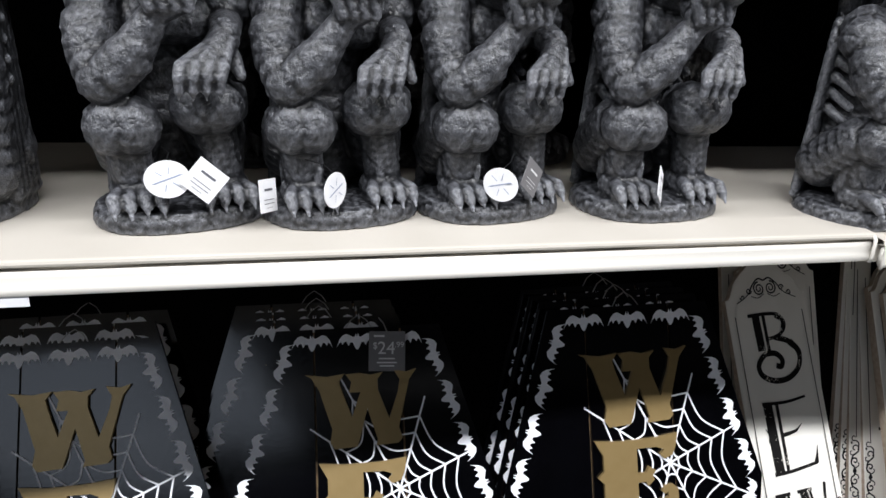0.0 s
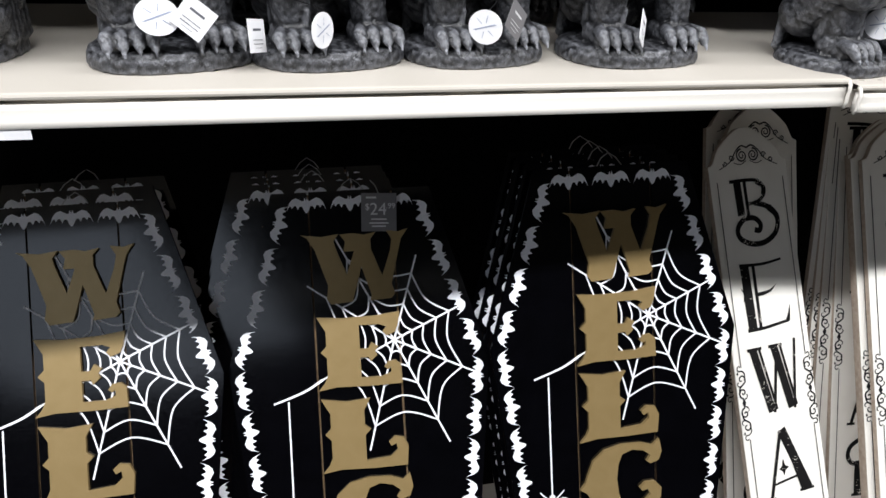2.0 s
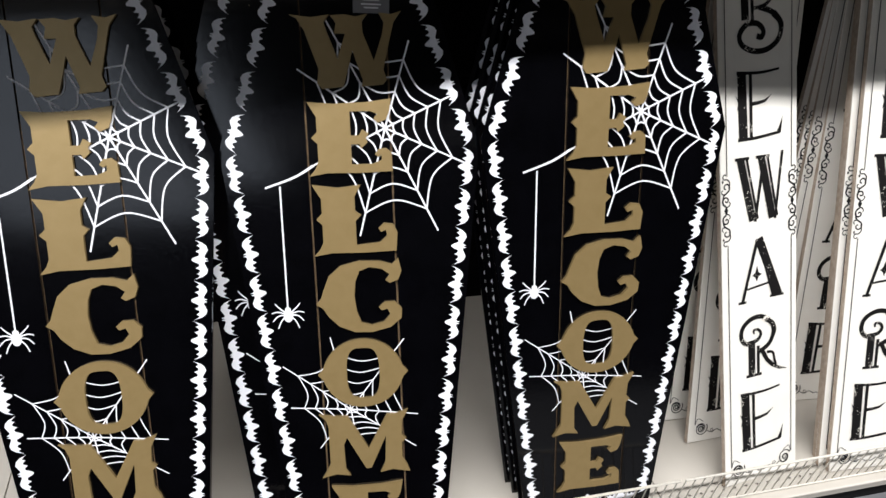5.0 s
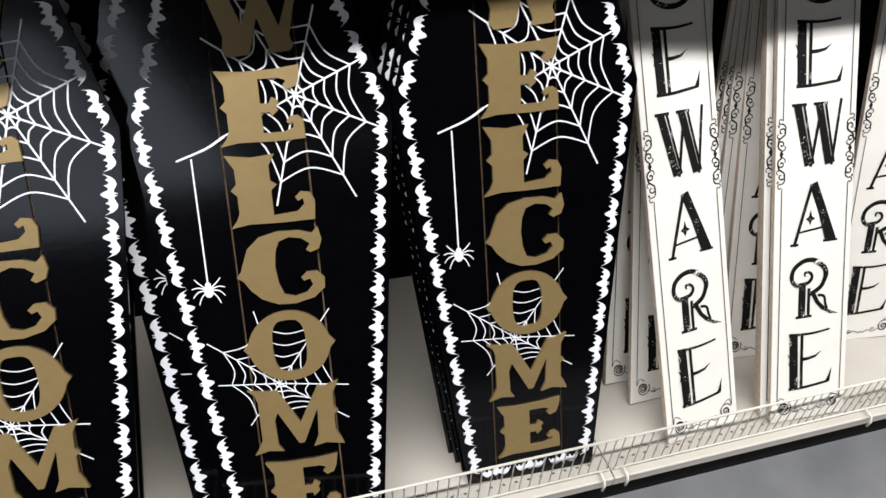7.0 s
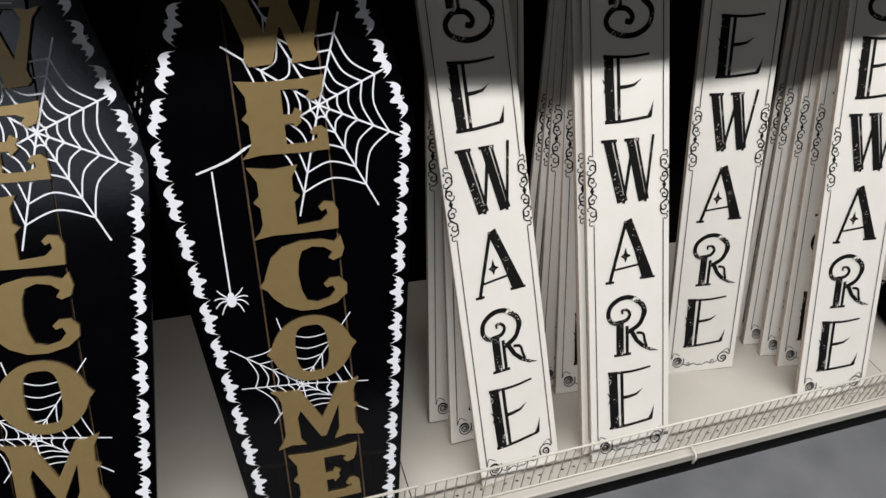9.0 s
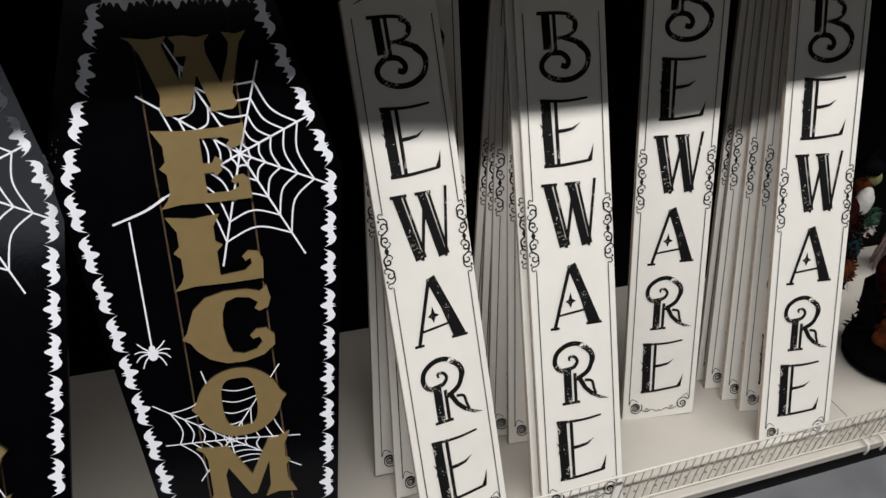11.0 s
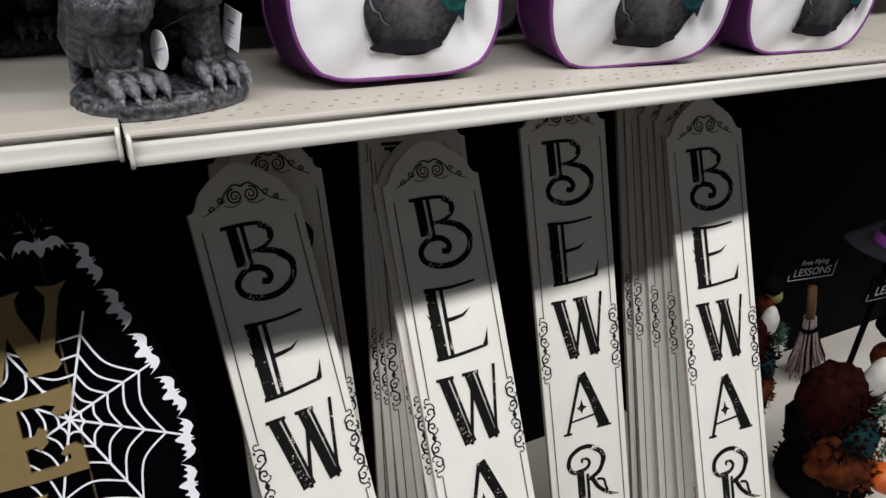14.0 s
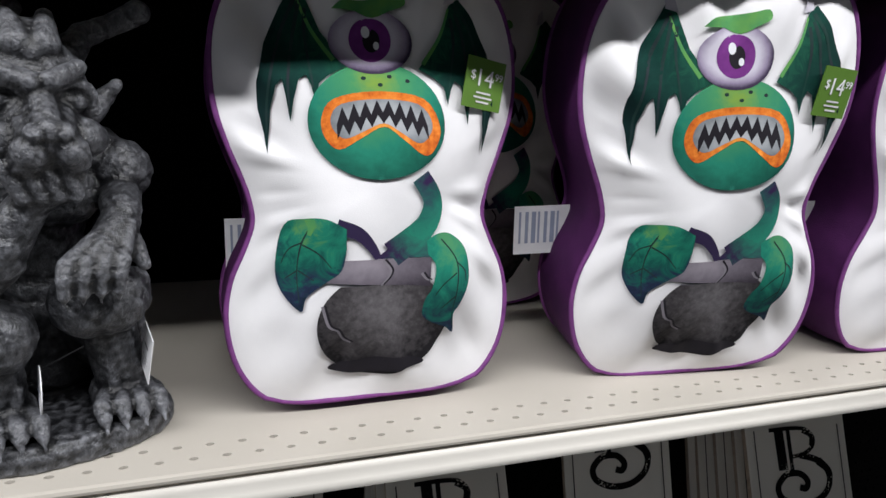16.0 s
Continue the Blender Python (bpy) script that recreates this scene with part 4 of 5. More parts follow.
def gargoyle_mesh():
    bm = bmesh.new()
    # rocky foot plate
    n = 40
    rings = []
    for z, s in ((0.0, 0.985), (0.004, 1.0), (0.013, 0.985), (0.019, 0.93), (0.022, 0.8)):
        rings.append([bm.verts.new((0.086 * s * math.copysign(abs(math.cos(a)) ** 0.8, math.cos(a)), 0.066 * s * math.copysign(abs(math.sin(a)) ** 0.8, math.sin(a)), z)) for a in (2 * math.pi * k / n for k in range(n))])
    for p, q in zip(rings, rings[1:]):
        for k in range(n):
            bm.faces.new((p[k], p[(k + 1) % n], q[(k + 1) % n], q[k]))
    bm.faces.new(rings[0][::-1])
    bm.faces.new(rings[-1])
    L = lambda *q, **k: blobs(bm, *q, **k)
    # trunk
    L((0, 0.045, 0.05), (0, 0.05, 0.15), 0.036, 0.034)
    L((0, 0.046, 0.15), (0, 0.032, 0.214), 0.036, 0.041)
    L((-0.02, 0.008, 0.198), (0.02, 0.008, 0.198), 0.026, 0.026)
    for s in (-1, 1):
        L((s * 0.042, 0.025, 0.224), (s * 0.06, 0.014, 0.213), 0.028, 0.0275)
        # flank ribs
        for k in range(5):
            z = 0.2 - 0.019 * k
            L((s * 0.03, 0.068, z + 0.012), (s * 0.046, 0.045, z + 0.004), 0.0062, 0.0066)
            L((s * 0.046, 0.045, z + 0.004), (s * 0.046, 0.018, z - 0.01), 0.0066, 0.005)
        # haunch, heavy knee, thick shin and a broad clawed foot
        kx, kz, kr = (-0.049, 0.103, 0.03) if s < 0 else (0.029, 0.12, 0.031)
        L((s * 0.044, 0.034, 0.064), (kx + s * 0.006, -0.008, kz - 0.004), 0.034, kr)
        L((kx - 0.008, -0.033, kz), (kx + 0.007, -0.036, kz + 0.001), kr - 0.001, kr - 0.001)
        for dx in (-0.013, 0.013):
            for dz in (-0.011, 0.01):
                L((kx + dx, -0.036, kz + dz), (kx + dx, -0.042, kz + dz), 0.0165, 0.0155)
        fx = s * 0.0435
        L((kx * 0.5 + fx * 0.5, -0.02, kz - 0.03), (fx, -0.018, 0.044), 0.0225, 0.0205)
        L((fx + s * 0.013, -0.006, kz - 0.034), (fx + s * 0.012, -0.002, 0.04), 0.012, 0.011)
        L((fx - s * 0.01, -0.034, kz - 0.045), (fx - s * 0.008, -0.034, 0.044), 0.0055, 0.006)
        L((fx - 0.008, -0.014, 0.032), (fx - 0.01, -0.034, 0.029), 0.018, 0.014)
        L((fx + 0.008, -0.014, 0.032), (fx + 0.01, -0.034, 0.029), 0.018, 0.014)
        for k in range(4):
            x = fx + (k - 1.5) * 0.0146
            L((fx + (k - 1.5) * 0.009, -0.03, 0.036), (x, -0.049, 0.035), 0.0085, 0.0076)
            L((x, -0.049, 0.035), (x, -0.0575, 0.0275), 0.0076, 0.0056)
            L((x, -0.059, 0.0275), (x, -0.0655, 0.0185), 0.0038, 0.0016)
        # wings folded flat behind, down to the foot plate
        for k in range(5):
            L((s * (0.016 + 0.008 * k), 0.07 - 0.004 * k, 0.262 - 0.012 * k), (s * (0.02 + 0.0105 * k), 0.064 - 0.003 * k, 0.02), 0.011, 0.008, flat=0.7)
        L((s * 0.03, 0.06, 0.25), (s * 0.046, 0.052, 0.275), 0.013, 0.008)
        # horns, ears, eye sockets, cheeks, nostrils
        L((s * 0.022, -0.008, 0.3), (s * 0.038, 0.0, 0.318), 0.014, 0.0105)
        L((s * 0.038, 0.0, 0.318), (s * 0.06, 0.006, 0.327), 0.0105, 0.0088)
        L((s * 0.06, 0.006, 0.327), (s * 0.08, 0.004, 0.338), 0.0088, 0.0105)
        L((s * 0.038, -0.012, 0.264), (s * 0.052, -0.006, 0.276), 0.011, 0.007)
        L((s * 0.052, -0.006, 0.276), (s * 0.058, -0.012, 0.284), 0.0066, 0.005)
        ex, ey, ez = s * 0.0205, -0.049, 0.275
        for k in range(9):
            a = radians(-10 + 25 * k)
            p = (ex + s * 0.0135 * math.cos(a), ey + 0.006 * math.cos(a) - 0.003 * math.sin(a), ez + 0.0125 * math.sin(a))
            L(p, (p[0], p[1] + 0.003, p[2]), 0.0054 if k < 7 else 0.0042, 0.005, n=2)
        L((ex - 0.003, ey + 0.004, ez), (ex + 0.003, ey + 0.004, ez - 0.001), 0.0075, 0.0075)
        L((s * 0.006, -0.06, 0.288), (s * 0.026, -0.05, 0.297), 0.008, 0.0066)
        L((s * 0.008, -0.036, 0.312), (s * 0.012, -0.022, 0.33), 0.0115, 0.0065)
        L((s * 0.024, -0.052, 0.249), (s * 0.032, -0.034, 0.246), 0.0155, 0.014)
        L((s * 0.0125, -0.078, 0.243), (s * 0.014, -0.074, 0.238), 0.0125, 0.0125)
        L((s * 0.009, -0.086, 0.2565), (s * 0.0095, -0.083, 0.2575), 0.0058, 0.0062)
        L((s * 0.019, -0.072, 0.229), (s * 0.02, -0.074, 0.218), 0.0036, 0.0016)
    # head, muzzle and jaw
    L((0, 0.0, 0.25), (0, -0.008, 0.27), 0.034, 0.039)
    L((0, -0.014, 0.284), (0, -0.02, 0.272), 0.038, 0.037)
    L((0, -0.034, 0.306), (0, -0.024, 0.318), 0.014, 0.012)
    L((0, -0.044, 0.254), (0, -0.066, 0.249), 0.027, 0.021)
    L((0, -0.058, 0.276), (0, -0.08, 0.258), 0.0095, 0.0105)
    L((0, -0.045, 0.228), (0, -0.062, 0.222), 0.021, 0.017)
    # arm that props the chin: upper arm down to the knee, forearm back up to the jaw
    L((-0.058, 0.008, 0.214), (-0.066, -0.012, 0.172), 0.026, 0.0255)
    L((-0.069, -0.006, 0.19), (-0.069, -0.014, 0.178), 0.0235, 0.0235)
    L((-0.067, -0.016, 0.168), (-0.062, -0.036, 0.146), 0.0245, 0.0235)
    L((-0.06, -0.04, 0.146), (-0.038, -0.05, 0.168), 0.023, 0.0225)
    L((-0.038, -0.05, 0.168), (-0.012, -0.06, 0.208), 0.0205, 0.0135)
    L((-0.052, -0.056, 0.152), (-0.03, -0.062, 0.178), 0.013, 0.0115)
    L((-0.01, -0.06, 0.212), (0.002, -0.064, 0.217), 0.016, 0.014)
    for k in range(4):
        L((-0.018 + 0.0105 * k, -0.072, 0.213), (-0.029 + 0.0125 * k, -0.075, 0.234), 0.0068, 0.0056)
        L((-0.029 + 0.0125 * k, -0.076, 0.234), (-0.031 + 0.0125 * k, -0.078, 0.243), 0.0036, 0.0016)
    # arm that rests on the other knee, long fingers bent over it
    L((0.054, 0.018, 0.216), (0.058, 0.014, 0.2), 0.0255, 0.0215)
    L((0.058, 0.01, 0.198), (0.05, -0.034, 0.19), 0.0185, 0.0155)
    L((0.048, -0.04, 0.186), (0.024, -0.064, 0.165), 0.0145, 0.0115)
    L((0.05, -0.04, 0.183), (0.036, -0.062, 0.16), 0.013, 0.0115)
    for k in range(4):
        x = -0.0005 + 0.0122 * k
        L((0.036 + 0.005 * k, -0.052, 0.183), (x + 0.004, -0.072, 0.162), 0.0062, 0.0068)
        L((x + 0.004, -0.072, 0.162), (x + 0.001, -0.0765, 0.153), 0.0072, 0.0064)
        L((x + 0.001, -0.0765, 0.153), (x, -0.0755, 0.141), 0.0056, 0.0052)
        L((x, -0.076, 0.14), (x, -0.074, 0.132), 0.0034, 0.0016)
    L((0.053, -0.05, 0.17), (0.058, -0.058, 0.152), 0.008, 0.006)
    L((0.056, -0.03, 0.13), (0.057, -0.032, 0.115), 0.013, 0.012)
    tmp = new("tmp_statue", mesh_of("tmp_statue", bm, STONE))
    mod = tmp.modifiers.new("skin", "REMESH")
    mod.mode, mod.voxel_size, mod.use_smooth_shade = "VOXEL", 0.0019, True
    me = bpy.data.meshes.new_from_object(tmp.evaluated_get(bpy.context.evaluated_depsgraph_get()))
    bpy.data.objects.remove(tmp)
    me.name = "gargoyle_statue"
    # carved furrows and a rough cast skin
    bm = bmesh.new()
    bm.from_mesh(me)
    bmesh.ops.smooth_vert(bm, verts=bm.verts[:], factor=0.5, use_axis_x=True, use_axis_y=True, use_axis_z=True)
    bm.normal_update()
    moved = []
    for v in bm.verts:
        p = v.co
        d = 0.0003 * noise.noise(p * 110) + 0.00012 * noise.noise(p * 320)
        # long muscle furrows and crossing wrinkles
        d -= 0.0007 * max(0.0, 1 - abs(noise.noise(Vector((p.x * 26 + p.z * 22, p.y * 26, p.z * 14)))) * 8)
        d -= 0.0003 * max(0.0, 1 - abs(noise.noise(Vector((p.x * 90, p.y * 90, p.z * 120)))) * 5)
        if p.z < 0.024:
            d += 0.0012 * noise.noise(p * 130)
        moved.append(v.normal * d)
    for v, d in zip(bm.verts, moved):
        v.co += d
    bm.to_mesh(me)
    bm.free()
    me.materials.clear()
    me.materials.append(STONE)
    me.shade_smooth()
    return me


GARGOYLE = gargoyle_mesh()
for x, y, turn in ((-0.774, 0.136, 13), (-0.607, 0.136, 12), (-0.436, 0.142, 13), (-0.238, 0.134, 6), (0.048, 0.098, 18), (-1.0, 0.15, -112), (-0.69, 0.385, 10), (-0.5, 0.385, -8), (-0.33, 0.385, 4), (-0.1, 0.385, 0), (-1.2, 0.15, 0)):
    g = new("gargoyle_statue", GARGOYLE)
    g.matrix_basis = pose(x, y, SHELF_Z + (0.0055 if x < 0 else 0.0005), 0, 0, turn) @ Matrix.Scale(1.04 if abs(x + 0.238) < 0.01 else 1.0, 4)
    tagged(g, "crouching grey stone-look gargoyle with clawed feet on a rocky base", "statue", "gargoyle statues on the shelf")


# ---- hang tags ----
def oval_tag(x, y, z, turn, tilt, label="oval white card tag on a thin black cord"):
    t = thing("hang_tag", label, "tag", "tags of the statues")
    bm = bmesh.new()
    prism(bm, ellipse(0, 0, 0.021, 0.018, 28), -0.0004, 0.0004)
    part("card", bm, CARD, t)
    bm = bmesh.new()
    for k in range(6):
        a = radians(60 * k + 20)
        stroke(bm, [(0.006 * math.cos(a), 0.005 * math.sin(a)), (0.015 * math.cos(a), 0.0125 * math.sin(a))], 0.001, 0.0005, smooth=False)
    stroke(bm, [(-0.012, -0.004), (0.012, 0.004)], 0.0014, smooth=False)
    part("print", bm, PEN, t, "faint blue printed mark")
    bm = bmesh.new()
    tube(bm, [(0.0, 0.0, 0.016), (0.003, 0.012, 0.024), (-0.004, 0.03, 0.03)], 0.0005, 5)
    part("cord", bm, INK, t)
    t.matrix_basis = pose(x, y, z, tilt, 0, turn)
    return t


def square_tag(x, y, z, turn, roll, mat=None, ink=None, tilt=-8, size=0.0165):
    t = thing("price_tag", "square price tag card hanging by a statue's foot", "tag", "tags of the statues")
    bm = bmesh.new()
    prism(bm, [(-size, -size), (size, -size), (size, size), (-size, size)], -0.0004, 0.0004)
    part("card", bm, mat or CARD, t)
    bm = bmesh.new()
    for z0, w, h in ((0.006, 0.008, 0.005), (-0.004, 0.01, 0.0015), (-0.008, 0.01, 0.0015), (-0.012, 0.006, 0.001)):
        stroke(bm, [(-w, z0), (w, z0)], h * 0.45, smooth=False)
    part("print", bm, ink or TAG_INK, t)
    t.matrix_basis = pose(x, y, z, tilt, roll, turn)
    return t


TAG_INK = material("grey_tag_print", (0.12, 0.12, 0.14), 0.6, scale=60)
PEN = material("blue_grey_print", (0.3, 0.34, 0.45), 0.6, scale=60)
oval_tag(-0.775, 0.066, 1.301, 8, -10)
square_tag(-0.741, 0.064, 1.300, -5, 40)
square_tag(-0.683, 0.074, 1.281, 62, 10)
oval_tag(-0.617, 0.066, 1.288, 55, -4)
oval_tag(-0.443, 0.068, 1.291, -46, -4)
square_tag(-0.408, 0.07, 1.298, 35, 38, GREY_CARD, PALE_INK)
square_tag(-0.259, 0.062, 1.291, 50, 30)
oval_tag(0.045, 0.045, 1.3, -76, -4)
square_tag(0.118, 0.072, 1.312, -78, 6, size=0.019)

# price card on a coffin sign
card = thing("price_card", "dark grey price card hung on a coffin sign", "price card")
part("card", box(bmesh.new(), -0.0275, 0.0275, -0.0005, 0.0005, -0.03, 0.03), GREY_CARD, card)
text("$", 0.014, PALE_INK, card, pose(-0.018, -0.0012, 0.004), "currency_sign")
text("24", 0.027, PALE_INK, card, pose(-0.001, -0.0012, -0.004), "price")
text(".99", 0.012, PALE_INK, card, pose(0.0185, -0.0012, 0.006), "cents")
for x0, x1, z0, h in ((-0.012, 0.012, -0.011, 0.0022), (-0.015, 0.015, -0.017, 0.0022), (-0.011, 0.011, -0.022, 0.0022), (-0.02, -0.004, 0.023, 0.003)):
    bm = bmesh.new()
    stroke(bm, [(x0, z0), (x1, z0)], h, lift=0.001, smooth=False)
    part("small_print", bm, PALE_INK, card)
bm = bmesh.new()
tube(bm, [(0, 0.001, 0.028), (-0.006, 0.006, 0.042), (-0.014, 0.012, 0.05)], 0.0008, 5)
part("cord", bm, STEEL, card)
card.matrix_basis = stand(*C2) @ pose(0.043, -0.008, 0.962, 6, 3, 0)

shelf_tag = thing("shelf_label", "small white label below the shelf's price channel", "label")
part("card", box(bmesh.new(), -0.05, 0.0, -0.0006, 0.0, -0.012, 0.0), CARD, shelf_tag)
shelf_tag.matrix_basis = pose(-0.892, 0.012, SHELF_Z - 0.026)


# ---- monster-plant cushions ----
HALF = curve([(0.0, 0.0), (0.065, 0.001), (0.1, 0.011), (0.122, 0.04), (0.1305, 0.08), (0.126, 0.115), (0.113, 0.145), (0.1055, 0.168), (0.11, 0.195), (0.123, 0.23), (0.133, 0.262), (0.136, 0.295), (0.131, 0.335), (0.115, 0.37), (0.085, 0.392), (0.045, 0.403), (0.0, 0.405)], 4)
OUT = HALF + [(-x, z) for x, z in HALF[-2:0:-1]]
THICK, MID = 0.098, (0.0, 0.2)
POLAR = sorted((math.atan2(z - MID[1], x - MID[0]), math.hypot(x - MID[0], z - MID[1])) for x, z in OUT)


def reach(x, z):
    """How far out a point lies on the cushion's face: 0 in the middle, 1 at the seam."""
    a, r = math.atan2(z - MID[1], x - MID[0]), math.hypot(x - MID[0], z - MID[1])
    return r / float(np.interp(a, [p[0] for p in POLAR], [p[1] for p in POLAR], period=2 * math.pi))


def face_y(x, z, r=None):
    r = min(1.0, reach(x, z) if r is None else r)
    a = math.atan2(z - MID[1], x - MID[0])
    fold = noise.noise(Vector((math.cos(a) * 6.2, math.sin(a) * 6.2, 3)))
    pucker = 0.019 * fold * math.exp(-((r - 0.85) / 0.17) ** 2)
    sag = 0.012 * noise.noise(Vector((x * 13, 0, z * 13)))
    return -THICK / 2 - 0.038 * (1 - r ** 2.3) - (pucker + sag) * (1 - r ** 6)


def cushion_face(bm, side):
    rings, n = [], len(OUT)
    for k in range(1, 41):
        r = k / 40
        rings.append([bm.verts.new((MID[0] + (x - MID[0]) * r, side * -face_y(MID[0] + (x - MID[0]) * r, MID[1] + (z - MID[1]) * r, r), MID[1] + (z - MID[1]) * r)) for x, z in OUT])
    c = bm.verts.new((MID[0], side * -face_y(*MID, 0.0), MID[1]))
    for k in range(n):
        bm.faces.new((c, rings[0][k], rings[0][(k + 1) % n]))
    for p, q in zip(rings, rings[1:]):
        for k in range(n):
            bm.faces.new((p[k], q[k], q[(k + 1) % n], p[(k + 1) % n]))
    bmesh.ops.recalc_face_normals(bm, faces=bm.faces[:])
    if sum(f.normal.y for f in bm.faces) * side < 0:
        bmesh.ops.reverse_faces(bm, faces=bm.faces[:])


def printed(name, shapes, mat, parent, lift, label=""):
    """Flat shapes laid on the bulging front of the cushion."""
    bm = bmesh.new()
    for pts in shapes:
        vs = [bm.verts.new((x, 0, z)) for x, z in pts]
        bm.faces.new(vs)
    xs, zs = [p[0] for q in shapes for p in q], [p[1] for q in shapes for p in q]
    for k in range(int(min(xs) / 0.0055), int(max(xs) / 0.0055) + 1):
        bmesh.ops.bisect_plane(bm, geom=bm.verts[:] + bm.edges[:] + bm.faces[:], plane_co=(k * 0.0055, 0, 0), plane_no=(1, 0, 0))
    for k in range(int(min(zs) / 0.0055), int(max(zs) / 0.0055) + 1):
        bmesh.ops.bisect_plane(bm, geom=bm.verts[:] + bm.edges[:] + bm.faces[:], plane_co=(0, 0, k * 0.0055), plane_no=(0, 0, 1))
    bmesh.ops.triangulate(bm, faces=bm.faces[:])
    for v in bm.verts:
        v.co.y = face_y(v.co.x, v.co.z) - 0.002 - lift * 0.3
    bm.normal_update()
    flip = [f for f in bm.faces if f.normal.y > 0]
    bmesh.ops.reverse_faces(bm, faces=flip)
    return part(name, bm, mat, parent, label, True)


def band(pts, w0, w1):
    """A strip of that width round a smooth line, as an outline."""
    pts = curve(pts)
    up, down = [], []
    for i, (x, z) in enumerate(pts):
        a, b = pts[max(i - 1, 0)], pts[min(i + 1, len(pts) - 1)]
        dx, dz = b[0] - a[0], b[1] - a[1]
        d, w = math.hypot(dx, dz), w0 + (w1 - w0) * i / (len(pts) - 1)
        up.append((x - dz / d * w / 2, z + dx / d * w / 2))
        down.append((x + dz / d * w / 2, z - dx / d * w / 2))
    return up + down[::-1]


def cushion():
    c = thing("cushion", "white plush cushion printed with a potted monster plant, purple sides", "cushion", "cushions on the shelf")
    bm = bmesh.new()
    cushion_face(bm, -1)
    part("front_panel", bm, PLUSH_W, c, "white plush front", True)
    bm = bmesh.new()
    cushion_face(bm, 1)
    part("back_panel", bm, PLUSH_W, c, "white plush back", True)
    bm = bmesh.new()
    n, rows = len(OUT), 7
    rings = []
    for j in range(rows):
        t = j / (rows - 1)
        s = 1 + 0.012 * math.sin(math.pi * t)
        rings.append([bm.verts.new((x * s + 0.0012 * noise.noise(Vector((x * 40, t * 3, z * 40))), -THICK / 2 + THICK * t, MID[1] + (z - MID[1]) * (s if z > 0.01 else 1) )) for x, z in OUT])
    for p, q in zip(rings, rings[1:]):
        for k in range(n):
            bm.faces.new((p[k], q[k], q[(k + 1) % n], p[(k + 1) % n]))
    bmesh.ops.recalc_face_normals(bm, faces=bm.faces[:])
    part("gusset", bm, PLUSH_P, c, "deep purple velvet gusset", True)
    for y in (-THICK / 2, THICK / 2):
        bm = bmesh.new()
        tube(bm, [(x, y, z + (0.002 if z < 0.01 else 0)) for x, z in OUT + OUT[:1]], 0.0026, 6, cap=False)
        part("piping", bm, PIPING, c, "purple piping", True)
    # the print
    pot = [(x, z) for x, z in ellipse(0.0015, 0.076, 0.0595, 0.05, 60) if z < 0.114]
    printed("pot_print", [pot], A_POT, c, 0.0006, "printed grey cracked pot")
    printed("pot_rim_print", [[(-0.0475, 0.1362), (0.0425, 0.1352), (0.0415, 0.1095), (-0.0515, 0.117)]], A_RIM, c, 0.0012, "printed pale pot rim")
    printed("pot_foot_print", [ellipse(-0.003, 0.0365, 0.044, 0.0075, 32)], P_BLACK, c, 0.006)
    for crack in ([(-0.001, 0.1345), (0.0055, 0.126), (0.004, 0.1195), (-0.003, 0.1125)], [(-0.0535, 0.0965), (-0.0485, 0.079), (-0.0405, 0.0735), (-0.0355, 0.0655), (-0.0285, 0.0613)], [(0.034, 0.1215), (0.037, 0.117), (0.041, 0.1145)]):
        printed("crack_print", [band(crack, 0.0026, 0.0014)], P_RIM, c, 0.0015)
        printed("crack_shadow_print", [band([(x + 0.0022, z + 0.0006) for x, z in crack], 0.002, 0.0012)], P_BLACK, c, 0.0018)
    leaf_l = curve([(-0.034, 0.163), (-0.05, 0.1715), (-0.068, 0.1718), (-0.0828, 0.1668), (-0.0905, 0.1346), (-0.0867, 0.1108), (-0.071, 0.092), (-0.066, 0.1046), (-0.05, 0.1175), (-0.0375, 0.1275), (-0.0335, 0.146)], 4)
    leaf_r = curve([(0.0385, 0.15), (0.05, 0.156), (0.0622, 0.1545), (0.0758, 0.1412), (0.0798, 0.1153), (0.0723, 0.0898), (0.0672, 0.0798), (0.0691, 0.0612), (0.0609, 0.0672), (0.0463, 0.0736), (0.0367, 0.0821), (0.0384, 0.0974), (0.0437, 0.1072), (0.0463, 0.1274), (0.0395, 0.1378)], 4)
    printed("stem_print", [band([(0.006, 0.139), (0.022, 0.15), (0.037, 0.163), (0.0437, 0.1775), (0.042, 0.19), (0.031, 0.206)], 0.024, 0.0165)], A_STEM, c, 0.0013, "printed green stem")
    printed("stem_fork_print", [[(-0.0085, 0.136), (0.012, 0.151), (0.032, 0.161), (0.044, 0.152), (0.042, 0.1355)]], A_STEM, c, 0.0010)
    printed("stem_branch_print", [band([(-0.042, 0.165), (-0.024, 0.159), (-0.012, 0.147), (-0.0055, 0.136)], 0.014, 0.006)], A_STEM, c, 0.0011)
    printed("leaf_print", [leaf_l], A_LEAF_L, c, 0.0016, "printed dark green leaf")
    printed("leaf_print", [leaf_r], A_LEAF_R, c, 0.0016, "printed dark green leaf")
